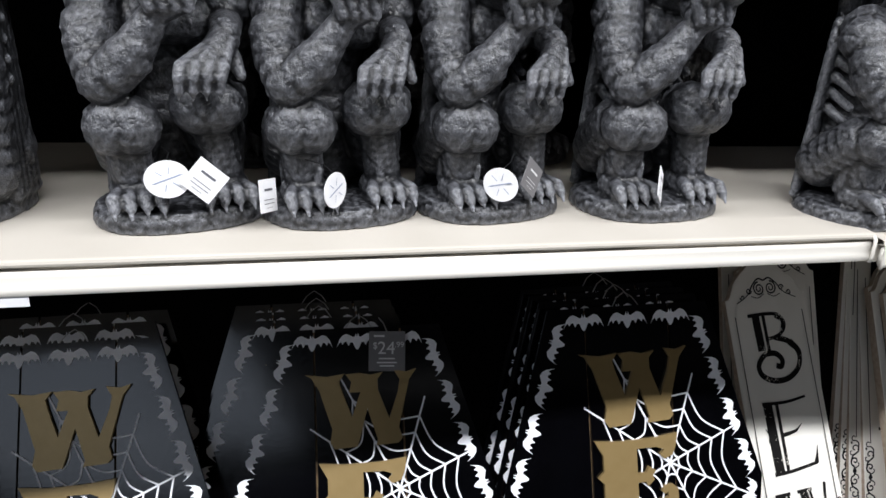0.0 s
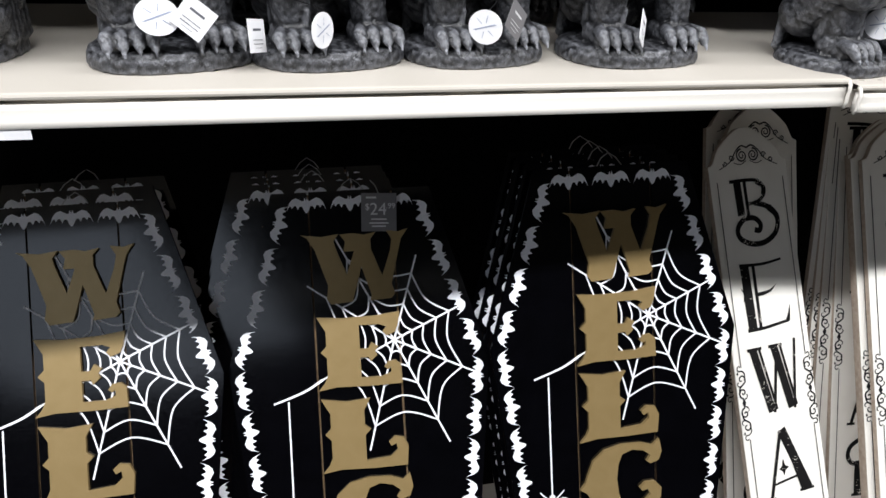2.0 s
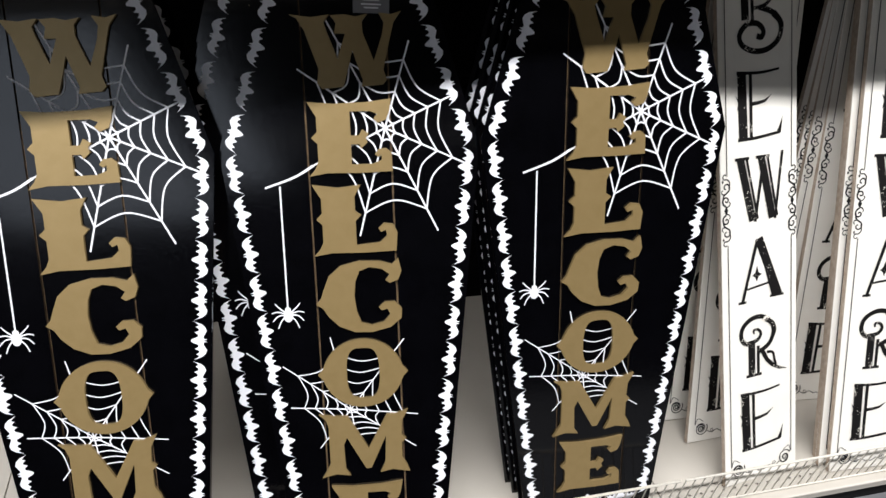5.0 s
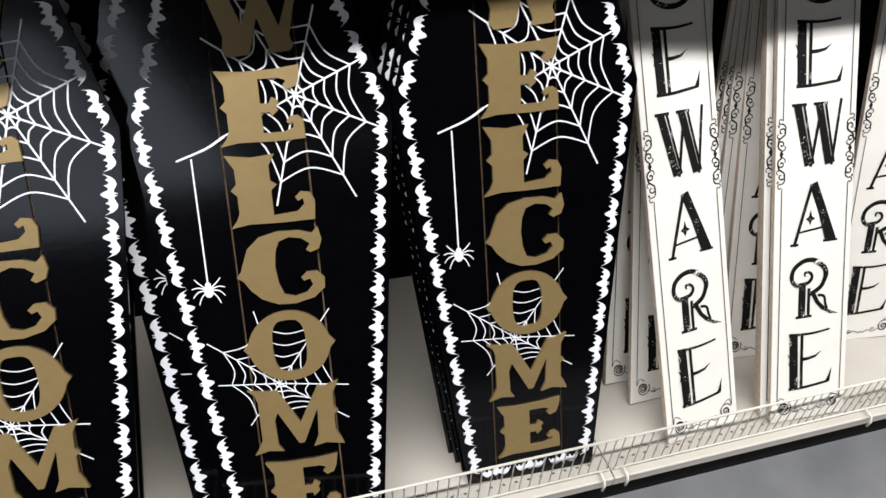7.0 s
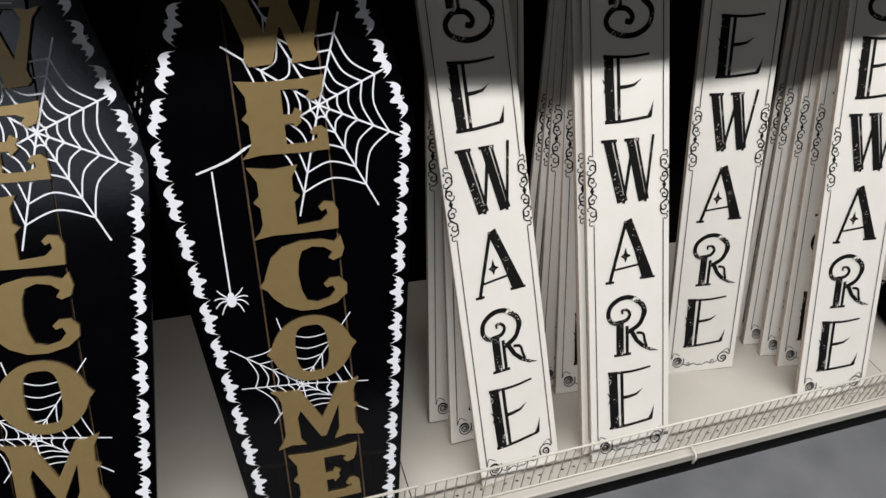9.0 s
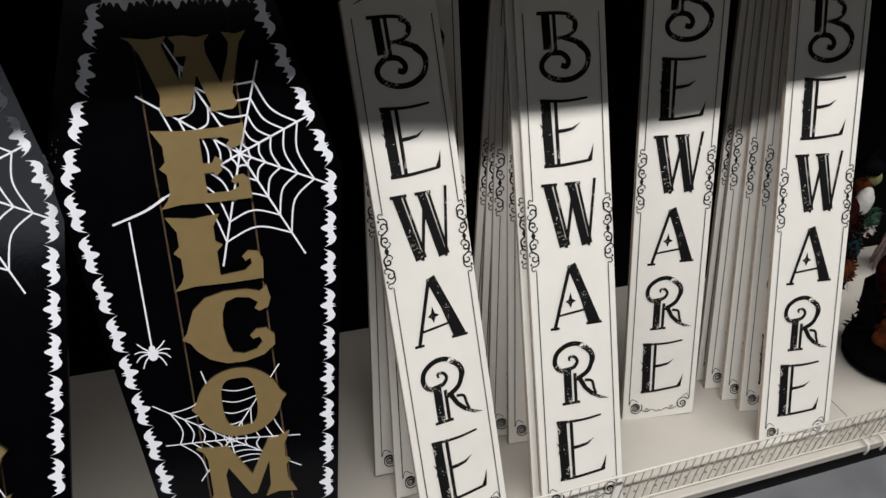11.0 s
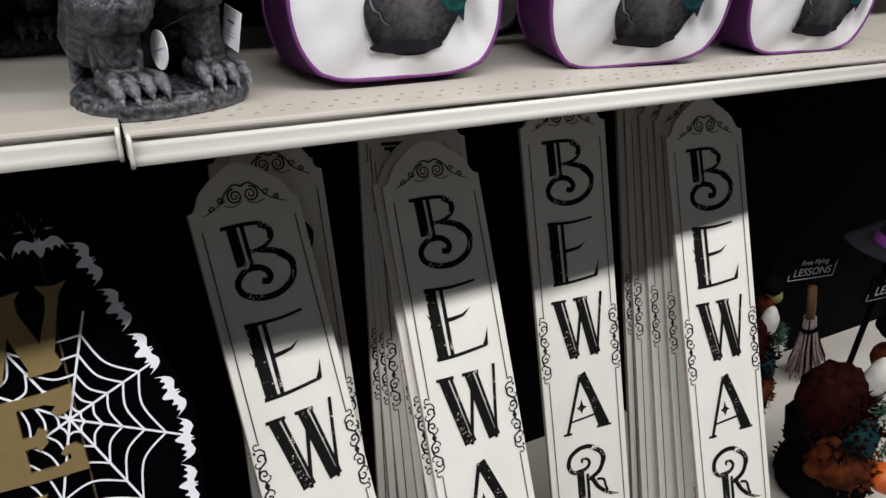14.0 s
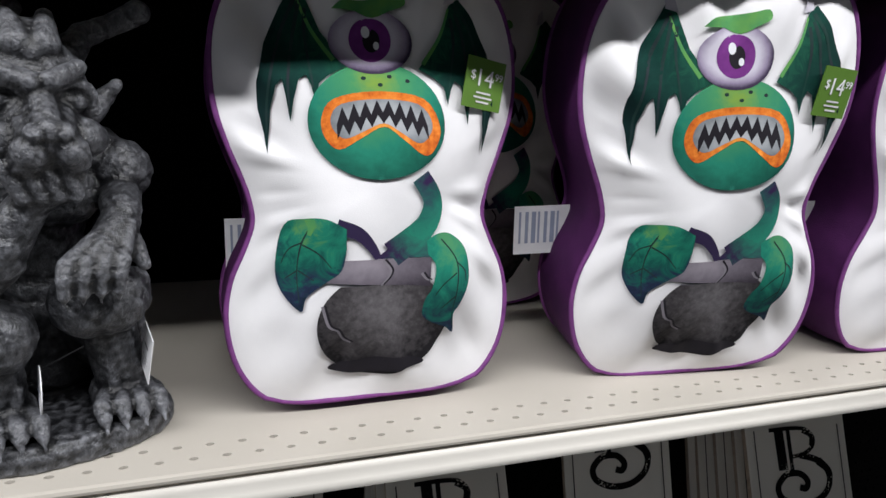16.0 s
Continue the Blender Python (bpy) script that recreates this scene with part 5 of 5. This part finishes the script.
    for vein in ([(-0.061, 0.168), (-0.07, 0.15), (-0.0735, 0.125), (-0.072, 0.1)], [(-0.069, 0.152), (-0.08, 0.146), (-0.086, 0.134)], [(-0.069, 0.15), (-0.056, 0.142), (-0.046, 0.13)], [(-0.073, 0.128), (-0.083, 0.121)], [(-0.0725, 0.128), (-0.06, 0.119)], [(0.052, 0.151), (0.066, 0.132), (0.0675, 0.108), (0.0655, 0.082), (0.0675, 0.068)], [(0.066, 0.13), (0.0745, 0.122), (0.076, 0.112)], [(0.066, 0.12), (0.054, 0.11), (0.047, 0.1)], [(0.0665, 0.098), (0.054, 0.087)]):
        printed("leaf_vein_print", [band(vein, 0.0014, 0.0007)], P_DARK, c, 0.0020)
    printed("leaf_tip_print", [band([(-0.063, 0.171), (-0.062, 0.165), (-0.064, 0.158)], 0.008, 0.003)], P_LIGHT, c, 0.0024)
    for s in (-1, 1):
        off = -0.02 if s < 0 else 0.008
        base = [(x * 0.95 + (0.005 if s > 0 else -0.002), 0.225 + (z - 0.222) * 0.92) for x, z in ((0.028, 0.3), (0.05, 0.33), (0.062, 0.362), (0.072, 0.37), (0.083, 0.35), (0.097, 0.318), (0.104, 0.285), (0.103, 0.262), (0.0985, 0.24), (0.097, 0.222), (0.0945, 0.24), (0.093, 0.262), (0.089, 0.281), (0.084, 0.287), (0.081, 0.272), (0.0775, 0.25), (0.0745, 0.27), (0.07, 0.287), (0.064, 0.291), (0.06, 0.282), (0.0565, 0.268), (0.053, 0.284), (0.044, 0.292))]
        printed("wing_print", [[(s * x + (off * 0.2), z) for x, z in base]], A_WING, c, 0.0010, "printed dark green bat wing")
        for rib in ([(0.068, 0.362), (0.082, 0.33), (0.094, 0.285), (0.0965, 0.24)], [(0.066, 0.358), (0.074, 0.32), (0.079, 0.285), (0.078, 0.262)], [(0.062, 0.35), (0.063, 0.32), (0.058, 0.28)]):
            rib = [(x * 0.95 + (0.005 if s > 0 else -0.002), 0.225 + (z - 0.222) * 0.92) for x, z in rib]
            printed("wing_rib_print", [band([(s * x + (off * 0.2), z) for x, z in rib], 0.0034, 0.0014)], P_DARK, c, 0.0016)
        printed("wing_edge_print", [band([(s * x + (off * 0.2), z) for x, z in ((0.036, 0.301), (0.052, 0.324), (0.063, 0.351))], 0.004, 0.002)], P_LIGHT, c, 0.0016)
        printed("wing_claw_print", [[(s * x, z) for x, z in ((0.06, 0.354), (0.071, 0.357), (0.072, 0.373), (0.064, 0.367))]], P_EYE, c, 0.0018)
    printed("head_print", [ellipse(-0.0035, 0.252, 0.0592, 0.0485, 40)], A_HEAD, c, 0.0022, "printed round green head")
    for q in ((-0.016, 0.287), (0.006, 0.289), (0.022, 0.286), (-0.002, 0.282)):
        printed("wart_print", [ellipse(*q, 0.0022, 0.0016, 10)], P_DARK, c, 0.0026)
    mouth = curve([(-0.0518, 0.2535), (-0.0413, 0.2696), (-0.0058, 0.2766), (0.0362, 0.2717), (0.0505, 0.2482), (0.0438, 0.2289), (0.0335, 0.224), (0.017, 0.2365), (0.0005, 0.2475), (-0.018, 0.2385), (-0.0375, 0.2286), (-0.0489, 0.2377)], 4, True)
    printed("mouth_print", [mouth], A_LIP, c, 0.0030, "printed orange lips")
    mx, mz = -0.001, 0.2565
    printed("teeth_print", [[(mx + (x - mx) * 0.85, mz + (z - mz) * 0.68) for x, z in mouth]], A_TOOTH, c, 0.0034, "printed grey pointed teeth")
    upper, lower = [], []
    for k in range(17):
        x = -0.0395 + 0.00485 * k
        roof, sill = 0.2695 - 5.5 * (x + 0.001) ** 2, 0.2495 - 0.36 * abs(x + 0.001)
        middle = (roof + sill) / 2 + 0.001
        upper.append((x, roof if k % 2 else middle - 0.001))
        lower.append((x + 0.0006, middle - 0.0025 if k % 2 else sill + 0.001))
    printed("gullet_print", [upper + lower[::-1]], P_BLACK, c, 0.0038, "black jagged gap between the printed teeth")
    printed("eye_print", [ellipse(-0.0078, 0.3172, 0.0358, 0.0265, 32)], A_EYE, c, 0.0030, "printed single staring eye")
    printed("iris_print", [ellipse(-0.009, 0.3185, 0.0178, 0.0182, 28)], P_VIOLET, c, 0.0035)
    printed("pupil_print", [ellipse(-0.008, 0.318, 0.0072, 0.0098, 18)], P_BLACK, c, 0.0039)
    for q, rx, rz in (((-0.0125, 0.325), 0.0036, 0.005), ((-0.004, 0.314), 0.0024, 0.0034)):
        printed("glint_print", [ellipse(*q, rx, rz, 14)], PRINT_W, c, 0.0043)
    printed("eyelid_print", [curve([(-0.04, 0.3425), (-0.031, 0.35), (-0.012, 0.352), (0.006, 0.355), (0.02, 0.357), (0.022, 0.349), (0.008, 0.343), (-0.006, 0.337), (-0.02, 0.342)], 3)], P_LIGHT, c, 0.0046, "printed green frowning eyelid")
    # sewn-in care label
    bm = bmesh.new()
    box(bm, -0.168, -0.108, THICK / 2 - 0.02, THICK / 2 - 0.0192, 0.112, 0.164)
    part("care_label", bm, CARD, c, "white sewn-in care label")
    bm = bmesh.new()
    for k in range(7):
        box(bm, -0.163 + 0.0068 * k, -0.1608 + 0.0068 * k + 0.0012 * (k % 3), THICK / 2 - 0.0206, THICK / 2 - 0.02, 0.124, 0.158)
    part("care_print", bm, PEN, c)
    # hang tag
    tag = part("hang_tag", box(bmesh.new(), -0.021, 0.021, -0.0006, 0.0006, -0.022, 0.022), GREEN_CARD, c, "green price tag")
    tag.matrix_basis = pose(0.0955, face_y(0.093, 0.2865) - 0.007, 0.2865, 4, 8, 14)
    text("$", 0.011, CARD, tag, pose(-0.0135, -0.0012, 0.003), "currency_sign")
    text("14", 0.021, CARD, tag, pose(-0.001, -0.0012, -0.002), "price")
    text(".99", 0.009, CARD, tag, pose(0.0135, -0.0012, 0.005), "cents")
    bm = bmesh.new()
    for z0, w in ((-0.008, 0.008), (-0.012, 0.01), (-0.016, 0.007)):
        stroke(bm, [(-w, z0), (w, z0)], 0.0016, lift=0.001, smooth=False)
    part("small_print", bm, PALE_INK, tag)
    return c


PIPING = material("purple_piping", (0.2, 0.055, 0.22), 0.7, second=(0.12, 0.03, 0.14), scale=80, amount=0.8, spec=0.25)
pillow = cushion()
pillow.matrix_basis = pose(0.3106, 0.1256, SHELF_Z + 0.0008, -8.5, 0, 1)
for x, y, lean, roll, turn, size in ((0.66, 0.12, 2, -3, -8, 1.04), (0.985, 0.115, 0, 0, -2, 1.03), (0.49, 0.345, -3, 0, 4, 1.0), (0.83, 0.345, -3, 0, 3, 1.0), (1.13, 0.345, -3, 0, 5, 1.0), (0.375, 0.385, -2, 0, 4, 0.97)):
    copy_thing(pillow, pose(x, y, SHELF_Z + (0.0008 if roll == 0 else 0.0035), lean, roll, turn) @ Matrix.Scale(size, 4))


for ob in pillow.children:
    if ob.name.startswith("care_"):
        ob.location.x = 0.042


# ---- witch figures and broom beyond the boards ----
CLOTH_R = material("dark_red_cloth", (0.022, 0.0045, 0.0035), 0.95, second=(0.004, 0.0006, 0.0006), scale=60, amount=0.9, bump=0.5, bump_scale=400, spec=0.03)
CLOTH_K = material("black_cloth", (0.0025, 0.0025, 0.003), 0.95, scale=60, bump=0.4, bump_scale=400, spec=0.03)
CLOTH_W = material("white_sleeve_cloth", (0.6, 0.58, 0.54), 0.9, second=(0.4, 0.38, 0.35), scale=50, amount=0.8, bump=0.4, bump_scale=400, spec=0.1)
CLOTH_T = material("teal_cloth", (0.008, 0.04, 0.045), 0.9, second=(0.003, 0.014, 0.016), scale=60, amount=0.9, bump=0.4, bump_scale=400, spec=0.1)
LEAFY = material("tinsel_green", (0.01, 0.075, 0.03), 0.6, second=(0.003, 0.02, 0.01), scale=200, amount=1.0)
PUMPKIN = material("orange_pumpkin_paint", (0.62, 0.12, 0.015), 0.5, second=(0.45, 0.07, 0.01), scale=30, amount=0.8, bump=0.1)
RUST = material("rust_orange_cloth", (0.1, 0.022, 0.005), 0.95, second=(0.006, 0.001, 0.001), scale=45, amount=0.9, bump=0.4, bump_scale=400, spec=0.1)
STICK = material("brown_broomstick", (0.16, 0.08, 0.035), 0.7, second=(0.09, 0.045, 0.02), scale=80, amount=0.9, bump=0.4, bump_scale=150)
STRAW = material("pale_mauve_bristle", (0.46, 0.36, 0.36), 0.9, second=(0.2, 0.12, 0.13), scale=160, amount=1.0, bump=0.5, bump_scale=300)
SKIN = material("olive_doll_resin", (0.2, 0.19, 0.07), 0.7, scale=60)


def lump(bm, slot, c, r, turn=0.0, rough=0.0, sub=3):
    start = len(bm.faces)
    ret = bmesh.ops.create_icosphere(bm, subdivisions=sub, radius=1.0, matrix=Matrix.Translation(c) @ Matrix.Rotation(radians(turn), 4, "Y") @ Matrix.Diagonal((*r, 1)))
    bm.faces.ensure_lookup_table()
    for f in bm.faces[start:]:
        f.material_index = slot
    if rough:
        for v in ret["verts"]:
            v.co += (v.co - Vector(c)) * rough * noise.noise(v.co * 45)


def tuft(bm, slot, c, r, count, length, width):
    """Many little leaves or threads round a point."""
    rnd = random.Random(int(c[0] * 1000 + c[2] * 777))
    for k in range(count):
        d = Vector((rnd.gauss(0, 1), rnd.gauss(0, 1), rnd.gauss(0, 1))).normalized()
        p = Vector(c) + Vector((d.x * r[0], d.y * r[1], d.z * r[2])) * rnd.uniform(0.6, 1)
        e = (d + Vector((rnd.uniform(-1, 1), rnd.uniform(-1, 1), rnd.uniform(-1, 1))) * 0.8).normalized()
        s = e.orthogonal().normalized() * width
        f = bm.faces.new([bm.verts.new(q) for q in (p - s, p + s, p + e * length)])
        f.material_index = slot


def witch_figure():
    bm = bmesh.new()
    lump(bm, 1, (0, 0, 0.05), (0.096, 0.088, 0.058), rough=0.1)
    lump(bm, 1, (0, 0, 0.012), (0.088, 0.08, 0.012))
    lump(bm, 5, (-0.03, -0.03, 0.115), (0.07, 0.06, 0.05), 20, 0.25)
    lump(bm, 1, (-0.03, 0.02, 0.18), (0.07, 0.06, 0.11), 12, 0.35)
    lump(bm, 3, (-0.01, -0.05, 0.18), (0.04, 0.03, 0.05), 10, 0.2)
    lump(bm, 0, (-0.045, 0.01, 0.25), (0.075, 0.06, 0.075), 38, 0.25)
    lump(bm, 5, (-0.08, -0.03, 0.15), (0.024, 0.024, 0.05), 15, 0.3)
    lump(bm, 2, (0.005, -0.03, 0.315), (0.022, 0.024, 0.042), 25, 0.2)
    lump(bm, 2, (0.07, -0.02, 0.3), (0.03, 0.018, 0.016), -20, 0.2)
    lump(bm, 5, (0.045, -0.01, 0.335), (0.026, 0.024, 0.032), 10, 0.25)
    lump(bm, 6, (0.06, -0.02, 0.365), (0.022, 0.022, 0.026), 0, 0.1)
    lump(bm, 6, (0.078, -0.034, 0.362), (0.012, 0.006, 0.006), -20)
    lump(bm, 1, (0.055, -0.005, 0.395), (0.035, 0.035, 0.022), 0, 0.2)
    lump(bm, 1, (0.045, 0.005, 0.425), (0.012, 0.012, 0.04), 20, 0.2)
    tuft(bm, 1, (-0.03, 0.0, 0.18), (0.085, 0.075, 0.13), 900, 0.014, 0.004)
    tuft(bm, 0, (-0.03, -0.01, 0.2), (0.085, 0.075, 0.11), 500, 0.014, 0.005)
    tuft(bm, 5, (0.0, -0.04, 0.1), (0.08, 0.06, 0.045), 260, 0.014, 0.005)
    tuft(bm, 1, (0, 0, 0.055), (0.1, 0.092, 0.05), 700, 0.012, 0.004)
    tuft(bm, 4, (0.055, -0.045, 0.25), (0.055, 0.03, 0.022), 340, 0.022, 0.0022)
    tuft(bm, 2, (0.05, -0.06, 0.225), (0.055, 0.02, 0.012), 90, 0.018, 0.003)
    tuft(bm, 4, (0.11, -0.03, 0.12), (0.03, 0.03, 0.07), 200, 0.024, 0.002)
    tuft(bm, 2, (0.02, -0.08, 0.07), (0.04, 0.012, 0.03), 26, 0.04, 0.0012)
    me = mesh_of("witch_doll", bm, [CLOTH_R, CLOTH_K, CLOTH_W, CLOTH_T, LEAFY, RUST, SKIN])
    me.shade_smooth()
    return me


WITCH = witch_figure()
for x, y, turn, z in ((1.46, 0.03, 0, DECK_Z), (1.5, 0.345, 30, DECK_Z)):
    w = new("witch_doll", WITCH)
    w.matrix_basis = pose(x, y, z + 0.001, 0, 0, turn) @ Matrix.Scale(1.2 if y < 0.1 else 1.0, 4)
    tagged(w, "seated witch doll in dark red and black cloth with white sleeves", "doll", "witch dolls on the deck")


def pumpkin(x, y, z, r):
    p = thing("pumpkin_ornament", "glossy orange pumpkin ornament with a dark carved face", "ornament")
    bm = bmesh.new()
    bmesh.ops.create_uvsphere(bm, u_segments=48, v_segments=20, radius=r)
    for v in bm.verts:
        a = math.atan2(v.co.y, v.co.x)
        k = 1 - 0.05 * (0.5 + 0.5 * math.cos(a * 8)) * (1 - (v.co.z / r) ** 4)
        v.co.x, v.co.y, v.co.z = v.co.x * k, v.co.y * k, v.co.z * 0.92
    part("body", bm, PUMPKIN, p, "", True)
    bm = bmesh.new()
    tube(bm, [(0, 0, r * 0.82), (0.004, 0, r * 1.0), (0.01, 0, r * 1.12)], [0.007, 0.005, 0.005], 8)
    part("stalk", bm, STICK, p, "brown stalk", True)
    for ax, az in ((0.16, 0.25), (-0.3, 0.3), (-0.05, -0.3)):
        bm = bmesh.new()
        d = Vector((math.sin(ax), -math.cos(ax) * math.cos(az), math.sin(az)))
        bmesh.ops.create_icosphere(bm, subdivisions=2, radius=r * 0.2, matrix=Matrix.Translation(d * r * 0.9))
        part("carved_hole", bm, CLOTH_K, p, "dark carved hole")
    p.matrix_basis = pose(x, y, z, 0, 0, -24)


pumpkin(1.515, -0.085, DECK_Z + 0.115, 0.04)


def sign_plate(x, y, z, turn, w, h):
    s = thing("lessons_sign", "small black hanging sign lettered in white", "sign", "lessons signs")
    part("plate", box(bmesh.new(), -w / 2, w / 2, -0.003, 0.003, -h / 2, h / 2, 0.001), CLOTH_K, s)
    bm = bmesh.new()
    for q in ([(-w / 2 + 0.004, -h / 2 + 0.004), (w / 2 - 0.004, -h / 2 + 0.004)], [(w / 2 - 0.004, -h / 2 + 0.004), (w / 2 - 0.004, h * 0.2)], [(-w / 2 + 0.004, -h / 2 + 0.004), (-w / 2 + 0.004, -h * 0.2)]):
        stroke(bm, q, 0.0016, lift=0.0036, smooth=False)
    part("border_line", bm, PALE_INK, s)
    text("Free Flying", h * 0.3, DIM_INK, s, pose(0, -0.0042, h * 0.16), "small_words", "faint grey words Free Flying")
    text("LESSONS", h * 0.46, PALE_INK if w > 0.2 else DIM_INK, s, pose(0, -0.0042, -h * 0.3), "large_word", "pale word LESSONS")
    s.matrix_basis = pose(x, y, z, 0, 1, turn)


DIM_INK = material("dim_label_ink", (0.25, 0.25, 0.25), 0.6, scale=60)


def broom(x, y, z0, z1):
    b = thing("witch_broom", "hanging witch's broom with pale mauve bristles and a brown stick", "broom")
    bm = bmesh.new()
    tube(bm, [(0, 0, z1 - z0), (0.002, 0, (z1 - z0) * 0.8), (-0.001, 0, (z1 - z0) * 0.6)], [0.012, 0.0135, 0.012], 10)
    part("stick", bm, STICK, b, "brown wooden stick", True)
    rnd = random.Random(5)
    top = (z1 - z0) * 0.68
    for k in range(90):
        a, r = rnd.uniform(0, 2 * math.pi), rnd.uniform(0.3, 1)
        e = (0.075 * r * math.cos(a), 0.05 * r * math.sin(a), rnd.uniform(0.0, 0.07))
        bm = bmesh.new()
        tube(bm, [(0.016 * math.cos(a), 0.014 * math.sin(a), top), (0.02 * math.cos(a), 0.016 * math.sin(a), top * 0.84), (e[0] * 0.6, e[1] * 0.6, top * 0.5), e], [0.0035, 0.0035, 0.004, 0.002], 5)
        part("bristle", bm, STRAW if k % 4 else CLOTH_R, b, "", True)
    bm = bmesh.new()
    tube(bm, [(0.024 * math.cos(a), 0.02 * math.sin(a), top * 0.84) for a in (2 * math.pi * k / 16 for k in range(17))], 0.007, 8, cap=False)
    part("band", bm, CLOTH_K, b, "black cloth band", True)
    b.matrix_basis = pose(x, y, z0, 0, -18, 0)


broom(1.845, 0.36, DECK_Z + 0.002, 0.49)
sign_plate(1.70, 0.36, 0.545, -8, 0.17, 0.074)
sign_plate(1.80, 0.19, 0.565, -4, 0.21, 0.085)


def witch_hat(x, y, z):
    h = thing("witch_hat", "black felt witch hat with a purple band and orange buckle", "hat")
    bm = bmesh.new()
    n, rings = 40, []
    for r, q in ((0.13, 0.0), (0.128, 0.004), (0.09, 0.004), (0.06, 0.008), (0.052, 0.03), (0.045, 0.06), (0.03, 0.12), (0.014, 0.18), (0.003, 0.21)):
        rings.append([bm.verts.new((r * math.cos(a) + 0.12 * max(0, q - 0.1), r * math.sin(a), q + 0.006 * math.sin(2 * a) * (r > 0.08))) for a in (2 * math.pi * k / n for k in range(n))])
    for p, q in zip(rings, rings[1:]):
        for k in range(n):
            bm.faces.new((p[k], p[(k + 1) % n], q[(k + 1) % n], q[k]))
    bm.faces.new(rings[0][::-1])
    bm.faces.new(rings[-1])
    part("felt", bm, FELT, h, "", True)
    bm = bmesh.new()
    rings = [[bm.verts.new((r * math.cos(a), r * math.sin(a), q)) for a in (2 * math.pi * k / n for k in range(n))] for r, q in ((0.0605, 0.009), (0.0555, 0.034))]
    for k in range(n):
        bm.faces.new((rings[0][k], rings[0][(k + 1) % n], rings[1][(k + 1) % n], rings[1][k]))
    part("band", bm, P_VIOLET, h, "purple band", True)
    part("buckle", box(bmesh.new(), -0.02, 0.02, -0.066, -0.06, 0.008, 0.036, 0.002), PUMPKIN, h, "orange buckle")
    h.matrix_basis = pose(x, y, z, 6, 0, -10)


FELT = material("black_felt", (0.009, 0.009, 0.012), 0.9, second=(0.014, 0.014, 0.018), scale=80, amount=0.8, bump=0.4, bump_scale=500, spec=0.1)
witch_hat(1.80, 0.22, 0.66)
pole = thing("display_stand", "thin black display stand holding a hat and a small sign", "stand")
part("foot", box(bmesh.new(), 1.75, 1.87, 0.17, 0.29, DECK_Z + 0.001, DECK_Z + 0.012, 0.003), CLOTH_K, pole)
bm = bmesh.new()
tube(bm, [(1.81, 0.23, DECK_Z + 0.01), (1.81, 0.23, 0.675)], 0.008, 10)
part("post", bm, CLOTH_K, pole, "", True)
